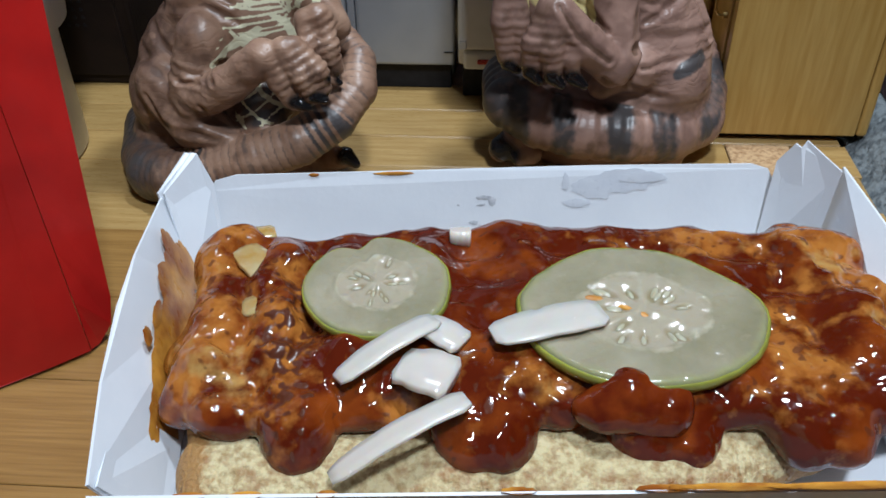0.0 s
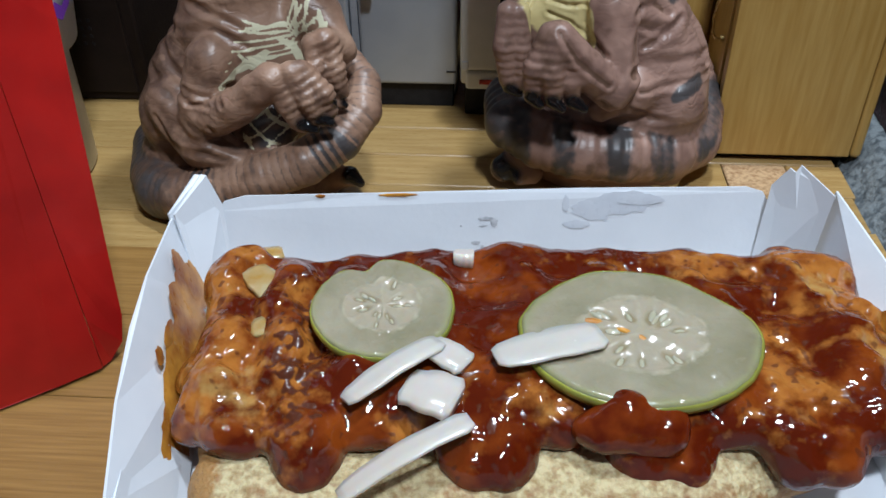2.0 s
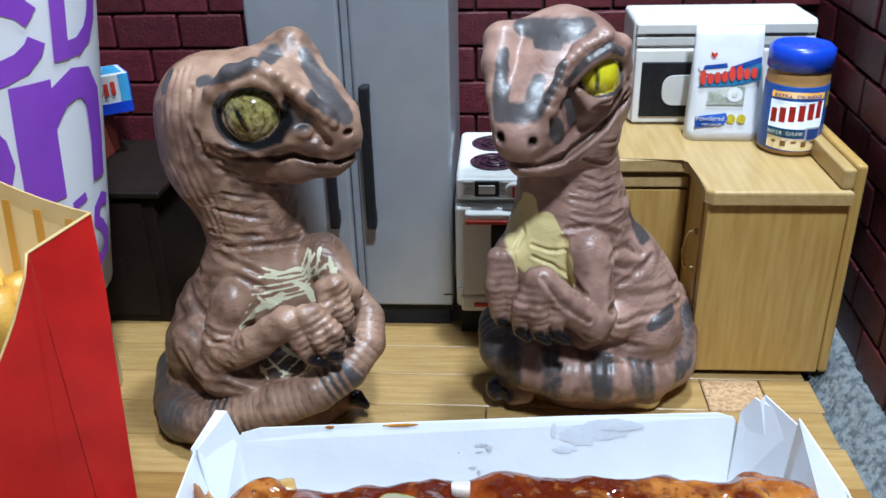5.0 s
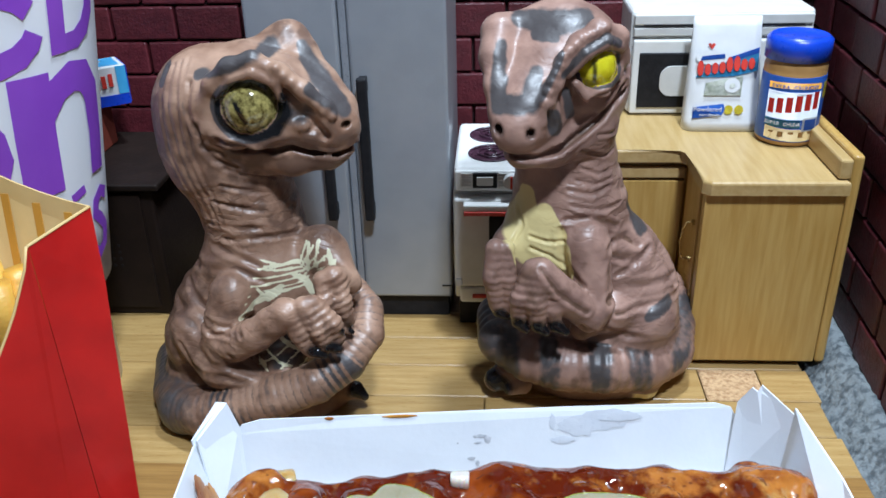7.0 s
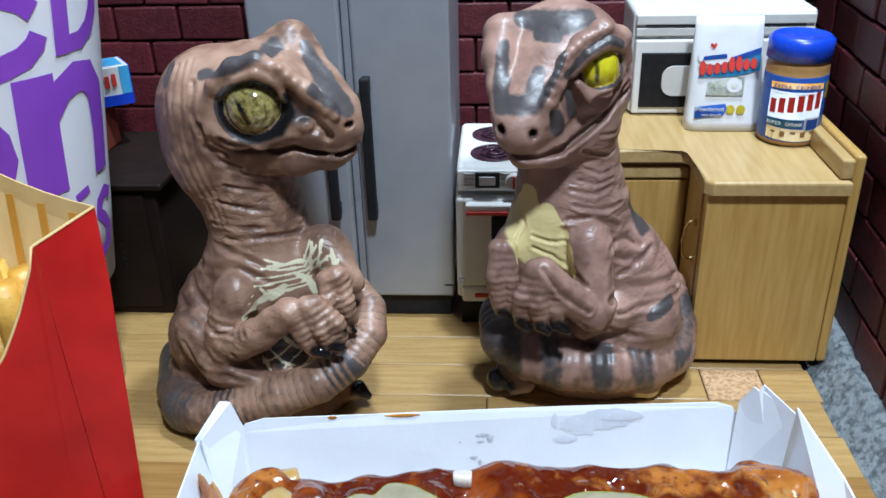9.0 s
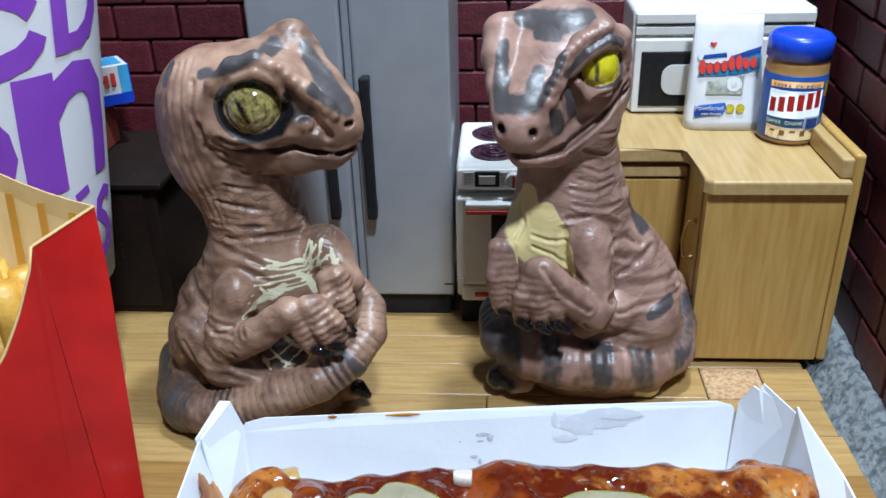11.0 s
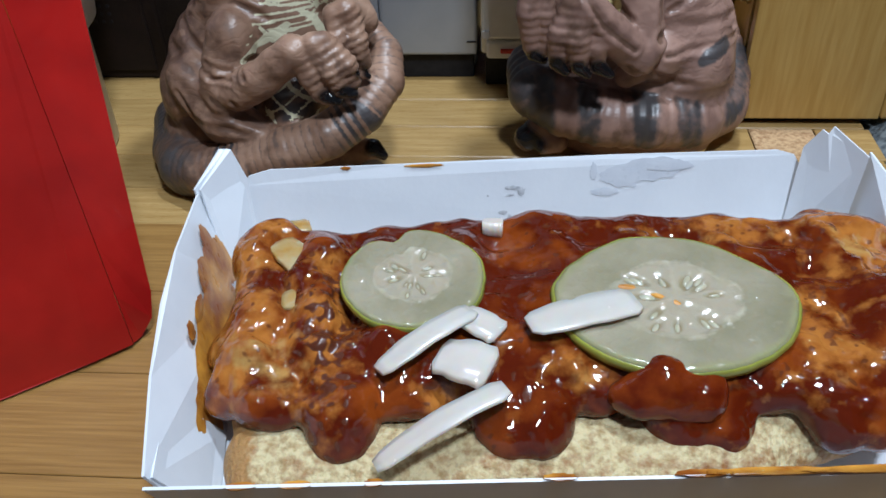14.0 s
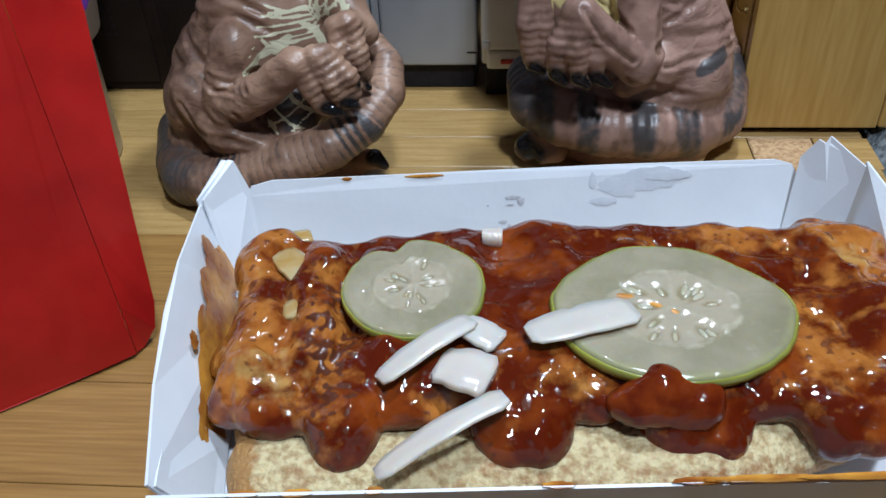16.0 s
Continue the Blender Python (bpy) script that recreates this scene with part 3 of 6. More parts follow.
# ---- toy microwave ----
def microwave():
    m = thing("microwave", (0.96, 3.55, 0.752), "white toy microwave oven standing on the worktop", "microwave")
    part("body", box(0.615, 1.315, 3.41, 3.72, 0.752, 1.165, 0.018, 3), M_WHITE, m)
    p = part("front_frame", box(0.625, 1.305, 3.385, 3.412, 0.757, 1.055, 0.008), M_WHITE, m)
    w = part("window", box(0.652, 1.06, 3.376, 3.39, 0.785, 1.005, 0.004), M_BLACK, p, "black window")
    bm = box(0.735, 0.975, 3.368, 3.378, 0.835, 0.955, 0.0)
    bmesh.ops.bevel(bm, geom=[e for e in bm.edges if abs(e.verts[0].co.y - e.verts[1].co.y) > 0.005], offset=0.045, segments=5, affect="EDGES", profile=0.5)
    part("window_glass", bm, M_WHITE_GREY, w, "pale rounded pane")
    part("vent_strip", box(0.625, 1.305, 3.39, 3.412, 1.068, 1.10, 0.004), M_WHITE_GREY, m)
    part("vent_strip", box(0.625, 1.305, 3.39, 3.412, 1.112, 1.15, 0.004), M_WHITE_GREY, m)
    part("vent_slot", box(0.66, 1.27, 3.388, 3.394, 1.108, 1.1115), M_BLACK, m)
    return m


microwave()


def words(name, text, x, y, z, size, mat, parent, turn=(90, 0, 0), bold=0.0):
    """Lettering set flat on a face; size is the height of its capitals in decimetres."""
    data = bpy.data.curves.new(name, "FONT")
    data.body, data.size, data.extrude, data.offset = text, size * U / 0.7, 0.00008, bold
    data.align_x = "CENTER"
    tmp = bpy.data.objects.new(name, data)
    me = bpy.data.meshes.new_from_object(tmp)
    bpy.data.objects.remove(tmp)
    me.transform(pose((x - ORIGIN[parent.name][0]) * U, (y - ORIGIN[parent.name][1]) * U, (z - ORIGIN[parent.name][2]) * U, *turn))
    me.materials.clear()
    return finish(name, me, mat, parent)


# ---- bag of small doughnuts on the worktop ----
def snack_bag():
    b = thing("snack_bag", (0.95, 3.235, 0.752), "small white paper bag with blue and red print on the worktop", "snack bag", turn=-2, local=True)
    bm = bmesh.new()
    rows = []
    for j in range(13):
        s = j / 12
        half, depth = 0.142 - 0.018 * s, 0.055 * (1 - s) ** 0.7 + 0.004
        z = 0.415 * s
        ring = [bm.verts.new((half * math.copysign(abs(math.cos(a)) ** 0.35, math.cos(a)) + 0.003 * noise.noise((a * 3, s * 9, 1)),
                              depth * math.copysign(abs(math.sin(a)) ** 0.6, math.sin(a)) + 0.004 * noise.noise((math.cos(a) * 3, s * 7, 5)), z)) for a in [2 * math.pi * k / 40 for k in range(40)]]
        rows.append(ring)
    for p, q in zip(rows, rows[1:]):
        for k in range(40):
            bm.faces.new((p[k], p[(k + 1) % 40], q[(k + 1) % 40], q[k]))
    bm.faces.new(rows[0][::-1]), bm.faces.new(rows[-1])
    for v in bm.verts:
        v.co.y += 0.05 * v.co.z / 0.4
    body = part("bag", bm, M_PAPER, b, smooth=True)
    front = lambda x, z, d=0.0: (x, -(0.055 * (1 - z / 0.415) ** 0.7 + 0.004) + 0.05 * z / 0.4 - 0.004 - d, z)

    def patch(name, outline, mat, d=0.0, label=""):
        bm = bmesh.new()
        bm.faces.new([bm.verts.new(front(x, z, d)) for x, z in outline])
        bmesh.ops.solidify(bm, geom=bm.faces[:], thickness=0.002)
        return part(name, bm, mat, body, label)

    patch("blue_band", [(-0.11, 0.20), (-0.05, 0.265), (0.04, 0.275), (0.118, 0.30), (0.118, 0.225), (0.03, 0.205), (-0.03, 0.20)], M_SKY_PRINT)
    patch("blue_band", [(-0.02, 0.262), (0.118, 0.308), (0.118, 0.288), (0.0, 0.252)], M_BLUE_PRINT, 0.002)
    oval = [(-0.05 + 0.062 * math.cos(a), 0.272 + 0.027 * math.sin(a)) for a in [2 * math.pi * k / 24 for k in range(24)]]
    patch("emblem", oval, M_PAPER, 0.004)
    patch("emblem_bar", [(-0.095, 0.262), (-0.005, 0.27), (-0.008, 0.286), (-0.09, 0.277)], M_BLUE_PRINT, 0.006)
    patch("emblem_heart", [(-0.07, 0.318), (-0.055, 0.300), (-0.043, 0.318), (-0.050, 0.324), (-0.057, 0.318), (-0.064, 0.324)], M_RED_PRINT, 0.004)
    for k in range(8):
        x = -0.105 + 0.0265 * k
        z = 0.206 + 0.0035 * k
        tall = 0.056 if k in (0, 5, 4) else 0.042
        blob = [(x + 0.012 + 0.0125 * math.cos(a), z + tall / 2 + tall / 2 * math.sin(a)) for a in [2 * math.pi * n / 12 for n in range(12)]]
        patch("red_mark", blob, M_RED_PRINT, 0.006 + 0.0005 * (k % 2))
    pic = [(-0.075, 0.135), (0.062, 0.135), (0.066, 0.205), (0.01, 0.198), (-0.07, 0.18)]
    patch("doughnut_picture", pic, M_GREEN_GREY, 0.002)
    for r, mat, d in ((0.030, M_PAPER, 0.004), (0.010, M_GREEN_GREY, 0.006)):
        patch("doughnut_ring", [(0.028 + r * math.cos(a), 0.172 + 0.9 * r * math.sin(a)) for a in [2 * math.pi * n / 20 for n in range(20)]], mat, d)
    patch("blue_label", [(-0.112, 0.050), (-0.005, 0.062), (0.008, 0.085), (0.0, 0.105), (-0.112, 0.092)], M_BLUE_PRINT, 0.002)
    for x in (0.02, 0.058):
        patch("yellow_dot", [(x + 0.017 * math.cos(a), 0.083 + 0.017 * math.sin(a)) for a in [2 * math.pi * n / 18 for n in range(18)]], M_YELLOW_PRINT, 0.002)
    for text, x, z, size in (("Powdered", -0.058, 0.078, 0.018), ("mini donuts", -0.050, 0.060, 0.011)):
        fx, fy, fz = front(x, z, 0.006)
        words("lettering", text, fx, fy, fz, size, M_PAPER, body)
    return b


snack_bag()

# ---- jar of peanut spread ----
def spread_jar():
    cx, cy, z0 = 1.165, 3.105, 0.752
    j = thing("peanut_jar", (cx, cy, z0), "miniature peanut spread jar with blue lid and printed label", "jar")
    r = 0.108
    part("jar", lathe(cx, cy, [(r - 0.012, z0), (r, z0 + 0.012), (r, z0 + 0.285), (r - 0.008, z0 + 0.305), (r - 0.012, z0 + 0.32)], 64), M_PEANUT, j, smooth=True)
    lid = lathe(cx, cy, [(r - 0.006, z0 + 0.306), (r + 0.004, z0 + 0.308), (r + 0.004, z0 + 0.376), (r - 0.010, z0 + 0.388), (r - 0.014, z0 + 0.390), (r - 0.018, z0 + 0.386), (0.02, z0 + 0.385)], 64)
    part("lid", lid, M_BLUE, j, "blue screw lid", smooth=True)

    def wrap(name, a0, a1, za, zb, mat, d, wave=0.0):
        """A band of label on the jar, angles from the front in degrees."""
        bm = bmesh.new()
        n = max(2, int((a1 - a0) / 4))
        rows = []
        for k in range(n + 1):
            a = math.radians(-90 + a0 + (a1 - a0) * k / n)
            s = wave * math.sin(math.pi * k / n)
            rows.append([bm.verts.new((cx + (r + d) * math.cos(a), cy + (r + d) * math.sin(a), z0 + z + s)) for z in (za, zb)])
        for p, q in zip(rows, rows[1:]):
            bm.faces.new((p[0], q[0], q[1], p[1]))
        bmesh.ops.solidify(bm, geom=bm.faces[:], thickness=0.001)
        return part(name, bm, mat, label, smooth=a1 - a0 > 40)

    bm = lathe(cx, cy, [(r + 0.0015, z0 + 0.02), (r + 0.002, z0 + 0.022), (r + 0.002, z0 + 0.255), (r + 0.0015, z0 + 0.257)], 64)
    label = part("label", bm, M_BLUE_PRINT, j, "blue printed label", smooth=True)
    wrap("white_panel", -62, 42, 0.105, 0.205, M_PAPER, 0.0035)
    for k in range(6):
        wrap("red_mark", -57 + 16.2 * k, -46 + 16.2 * k, 0.124 + 0.004 * k, 0.176 + 0.006 * k, M_RED_PRINT, 0.006)
    wrap("orange_band", -62, 40, 0.213, 0.235, M_ORANGE_PRINT, 0.0035, 0.004)
    wrap("blue_band", -62, 5, 0.075, 0.103, M_SKY_PRINT, 0.0035)
    wrap("peanut_picture", -60, 60, 0.030, 0.075, M_TAN, 0.0035, -0.006)
    wrap("yellow_patch", 48, 78, 0.175, 0.235, M_YELLOW_PRINT, 0.0035)
    for a in range(-50, 55, 18):
        wrap("peanut_mark", a, a + 9, 0.040 + 0.006 * (a % 4), 0.060, M_PEANUT, 0.0055)
    wrap("white_badge", 8, 40, 0.062, 0.112, M_PAPER, 0.0055)
    wrap("blue_badge", 12, 36, 0.068, 0.106, M_BLUE_PRINT, 0.0075)
    for text, a_mid, z, size, mat in (("EXTRA CRUNCHY", -12, 0.217, 0.013, M_BLUE_PRINT), ("SUPER CHUNK", -28, 0.083, 0.012, M_PAPER)):
        n = len(text)
        for k, ch in enumerate(text):
            if ch == " ":
                continue
            a = math.radians(-90 + a_mid + (k - (n - 1) / 2) * 6.6 * size / 0.013)
            words("letter", ch, cx + (r + 0.0068) * math.cos(a), cy + (r + 0.0068) * math.sin(a), z0 + z, size, mat, label, (90, 0, math.degrees(a) + 90))
    return j


spread_jar()

# ---- dark brown cabinet with boxes on it ----
def brown_cabinet():
    c = thing("storage_chest", (-1.7, 3.3, 0), "dark brown plastic toy chest with a slightly overhanging top", "cabinet")
    part("body", box(-2.25, -1.265, 3.03, 3.60, 0.0, 0.575, 0.012), M_BROWN, c)
    part("top", box(-2.28, -1.225, 2.995, 3.63, 0.577, 0.605, 0.008, 3), M_BROWN, c)
    part("front_panel", box(-2.2, -1.315, 3.018, 3.032, 0.04, 0.555, 0.004), M_BROWN, c)
    for i in range(3):
        for k in range(4):
            part("vent_hole", cylinder((-1.50 + 0.03 * i, 3.0195, 0.24 + 0.03 * k), (-1.50 + 0.03 * i, 3.0155, 0.24 + 0.03 * k), 0.007, sides=10), M_BLACK, c)
    return c


brown_cabinet()


def snack_boxes():
    r = thing("small_carton", (-1.70, 3.40, 0.607), "small red-brown toy carton standing on the brown chest", "carton")
    part("carton", box(-1.86, -1.58, 3.33, 3.50, 0.607, 0.790, 0.004), material("red_brown_card", (0.25, 0.05, 0.03), 0.5), r)
    part("carton_flap", box(-1.855, -1.585, 3.3265, 3.3295, 0.70, 0.786), material("red_flap_card", (0.33, 0.07, 0.04), 0.5), r)
    b = thing("cake_box", (-1.655, 3.43, 0.792), "small white and blue snack box lying on a carton", "snack box", turn=36, local=True)
    body = part("carton", box(-0.17, 0.17, -0.08, 0.09, 0.0, 0.165, 0.005), M_PAPER, b)
    part("blue_print", box(-0.168, 0.168, -0.0835, -0.0805, 0.0, 0.045), M_BLUE, body)
    part("blue_print", box(0.128, 0.168, -0.0835, -0.0805, 0.047, 0.163), M_SKY_PRINT, body)
    part("blue_print", box(-0.15, 0.15, -0.06, 0.07, 0.1655, 0.168), M_SKY_PRINT, body)
    part("blue_print", box(0.1705, 0.1735, -0.078, 0.088, 0.002, 0.163), M_BLUE, body)
    for k in range(5):
        x = -0.02 + 0.028 * k
        part("red_mark", box(x, x + 0.018, -0.0865, -0.084, 0.066 + 0.004 * k, 0.112 + 0.006 * k, 0.001), M_RED_PRINT, body)
    part("white_swirl", tube([(-0.1 + 0.01 * k, 0.0 + 0.02 * math.sin(k * 0.8), 0.1695) for k in range(20)], 0.004, 6), M_PAPER, body)


snack_boxes()
# ---- tall paper cup with purple print ----
CUP = (-1.60, 2.50)


def cup_radius(z):
    return 0.292 + 0.020 * z if z < 0.43 else 0.340 + 0.128 * (z - 0.43)


def cup():
    cx, cy = CUP
    c = thing("paper_cup", (cx, cy, 0), "tall white paper cup with large purple print", "cup")
    prof = [(0.285, 0.0), (0.298, 0.01), (cup_radius(0.42), 0.42), (cup_radius(0.44), 0.45)] + [(cup_radius(z), z) for z in (0.7, 1.0, 1.3, 1.6, 1.9)]
    body = part("cup", lathe(cx, cy, prof, 96), M_CUP, c, smooth=True)
    part("rim", tube([(cx + cup_radius(1.9) * math.cos(a), cy + cup_radius(1.9) * math.sin(a), 1.9) for a in [2 * math.pi * k / 64 for k in range(65)]], 0.02, 8), M_CUP, body, smooth=True)

    def print_band(name, points, width):
        """A printed stroke along (angle, height) points, angles in degrees from the front."""
        bm = bmesh.new()
        rows = []
        for k, (a, z) in enumerate(points):
            p, q = points[max(k - 1, 0)], points[min(k + 1, len(points) - 1)]
            r = cup_radius(z)
            du, dz = math.radians(q[0] - p[0]) * r, q[1] - p[1]
            size = math.hypot(du, dz) or 1
            nu, nz = -dz / size, du / size
            w = width[k] if isinstance(width, list) else width
            row = []
            for s in (-0.5, -0.25, 0, 0.25, 0.5):
                aa, zz = math.radians(a - 90) + nu * w * s / r, z + nz * w * s
                rr = cup_radius(zz) + 0.003
                row.append(bm.verts.new((cx + rr * math.cos(aa), cy + rr * math.sin(aa), zz)))
            rows.append(row)
        for p, q in zip(rows, rows[1:]):
            for i in range(4):
                bm.faces.new((p[i], p[i + 1], q[i + 1], q[i]))
        return part(name, bm, M_PURPLE, body, "purple printed shape", smooth=True)

    # plain arches, rings and bars in the place of the brand's letters
    print_band("arch_print", [(58.5, 0.86), (58.5, 1.05), (59, 1.235)], 0.130)
    print_band("arch_print", [(64, 1.10), (70, 1.17), (79, 1.198), (87, 1.185), (92.5, 1.13), (94, 1.0), (93, 0.86)], [0.06, 0.085, 0.095, 0.10, 0.10, 0.09, 0.085])
    print_band("ring_print", [(74, 1.275), (75, 1.55)], 0.062)
    print_band("ring_print", [(75, 1.300), (84, 1.300), (91, 1.325), (96, 1.37), (98, 1.43), (98, 1.52)], [0.05, 0.055, 0.06, 0.065, 0.065, 0.065])
    print_band("arc_print", [(42, 1.265), (50, 1.280), (57, 1.295), (62, 1.325), (64, 1.352)], [0.07, 0.07, 0.07, 0.065, 0.06])
    print_band("arc_print", [(63, 1.415), (59, 1.445), (52, 1.47), (44, 1.48)], 0.06)
    print_band("curl_print", [(101, 0.76), (94, 0.785), (88, 0.76), (87, 0.72), (92, 0.69), (97, 0.65), (95, 0.595), (88, 0.575), (81, 0.605)], 0.042)
    print_band("loop_print", [(38, 1.14), (43, 1.08), (44, 1.01), (41, 0.95), (35, 0.91)], 0.055)
    print_band("bar_print", [(71, 0.815), (80, 0.830)], 0.03)
    return c


cup()

# ---- red carton of fries ----
def fries_carton():
    c = thing("fries_carton", (-1.20, 1.62, 0), "red card carton of fries with striped inside", "fries carton")
    fb, fa = Vector((-1.017, 1.736, 0.974)), Vector((-0.930, 1.90, 1.005))
    foot = Vector((-0.905, 1.585, 0.012))
    left = Vector((-1.55, 1.13, 0.0))
    dip = [fb, Vector((-1.026, 1.720, 0.92)), Vector((-1.040, 1.695, 0.869)), Vector((-1.053, 1.675, 0.825)), Vector((-1.069, 1.654, 0.783)), Vector((-1.089, 1.628, 0.735)), Vector((-1.13, 1.585, 0.67)),
           Vector((-1.20, 1.52, 0.60)), Vector((-1.30, 1.43, 0.55)), Vector((-1.45, 1.31, 0.52)), Vector((-1.60, 1.19, 0.53))]
    outline = [left, Vector((-1.15, 1.405, 0.005)), Vector((-0.98, 1.525, 0.010)), foot] + dip
    front = part("front_panel", sheet(outline, 0.006), M_RED, c)
    rim = [fa, Vector((-0.908, 1.850, 0.815)), Vector((-0.898, 1.808, 0.668)), Vector((-0.884, 1.757, 0.48)), Vector((-0.870, 1.703, 0.28)), Vector((-0.858, 1.660, 0.12)), Vector((-0.866, 1.640, 0.05)), Vector((-0.895, 1.612, 0.008))]
    crease = [fb.lerp(foot, k / 7) for k in range(8)]
    bm = bmesh.new()
    for a, b, p, q in zip(crease, crease[1:], rim, rim[1:]):
        bm.faces.new([bm.verts.new(v + Vector((0.002, 0.001, 0))) for v in (a, b, q, p)])
    bmesh.ops.remove_doubles(bm, verts=bm.verts[:], dist=0.0005)
    bmesh.ops.solidify(bm, geom=bm.faces[:], thickness=0.005)
    part("side_panel", bm, M_RED, c)
    edge = [Vector(p) + Vector((0.0, -0.003, 0.002)) for p in dip]
    part("cut_edge", tube(edge, 0.004, 6), M_TAN, front, "pale cut edge", smooth=True)
    part("cut_edge", tube([fb, fa], 0.004, 6), M_TAN, front, "pale cut edge")
    # back panel, arched at the top, striped inside
    top = [fa + Vector((-0.19 * k / 6 * 1.0 - 0.035 * k, 0.012 * k, 0.010 * k + 0.0022 * k * k)) for k in range(10)]
    back_low = [Vector((-1.62, 1.86, 0.1)), Vector((-0.89, 1.66, 0.1))]
    back = part("back_panel", sheet([back_low[1], *top, back_low[0]], -0.006), M_TAN, c)
    for k in range(6):
        a = fa + Vector((-0.055 - 0.088 * k, 0.018 * k - 0.010, -0.012 + 0.018 * k))
        b = Vector((-0.93 - 0.088 * k, 1.72 + 0.016 * k, 0.40))
        w = Vector((0.011, -0.002, 0))
        part("stripe", sheet([a - w, a + w, b + w, b - w], 0.003), M_STRIPE, back)
    rng = random.Random(7)
    for k in range(26):
        x = -1.05 - 0.42 * rng.random() ** 1.4
        y = 1.745 + 0.10 * rng.random() + 0.35 * (x + 1.05)
        lean = (rng.uniform(-0.08, 0.02), rng.uniform(-0.02, 0.05))
        tall = rng.uniform(0.72, 0.98) - 0.25 * (x + 1.05)
        f = thing("french_fry", (x, y, 0.2), "golden soft french fry standing in the red carton", "french fry", "fries in the carton", local=True)
        bm = bmesh.new()
        rows = []
        turn = rng.uniform(0, 1.5)
        for j in range(7):
            s = j / 6
            bend = 0.05 * math.sin(s * 2.0 + k) * s
            mid = Vector((lean[0] * s + bend, lean[1] * s, (tall - 0.2) * s))
            half = 0.040 * (0.9 + 0.16 * noise.noise((k * 3.1, s * 3, 2)))
            rows.append([bm.verts.new(mid + Vector((half * math.cos(turn + a), half * math.sin(turn + a), 0))) for a in [math.pi / 4 * (2 * q + e) for q in range(4) for e in (0.72, 1.28)]])
        for p, q in zip(rows, rows[1:]):
            for n in range(8):
                bm.faces.new((p[n], p[(n + 1) % 8], q[(n + 1) % 8], q[n]))
        bm.faces.new(rows[0][::-1]), bm.faces.new(rows[-1])
        part("potato", bm, M_FRY, f, smooth=True)
    return c


fries_carton()

# ---- open card box of the sandwich, in its own frame: u along it, v to the back ----
BOX_AT, BOX_TURN = (0.05, 1.53, 0.0), 4.5
CARD = 0.006


def in_box(u, v, z=0.0):
    p = pose(*BOX_AT, 0, 0, BOX_TURN) @ Vector((u, v, z))
    return p.x, p.y, p.z


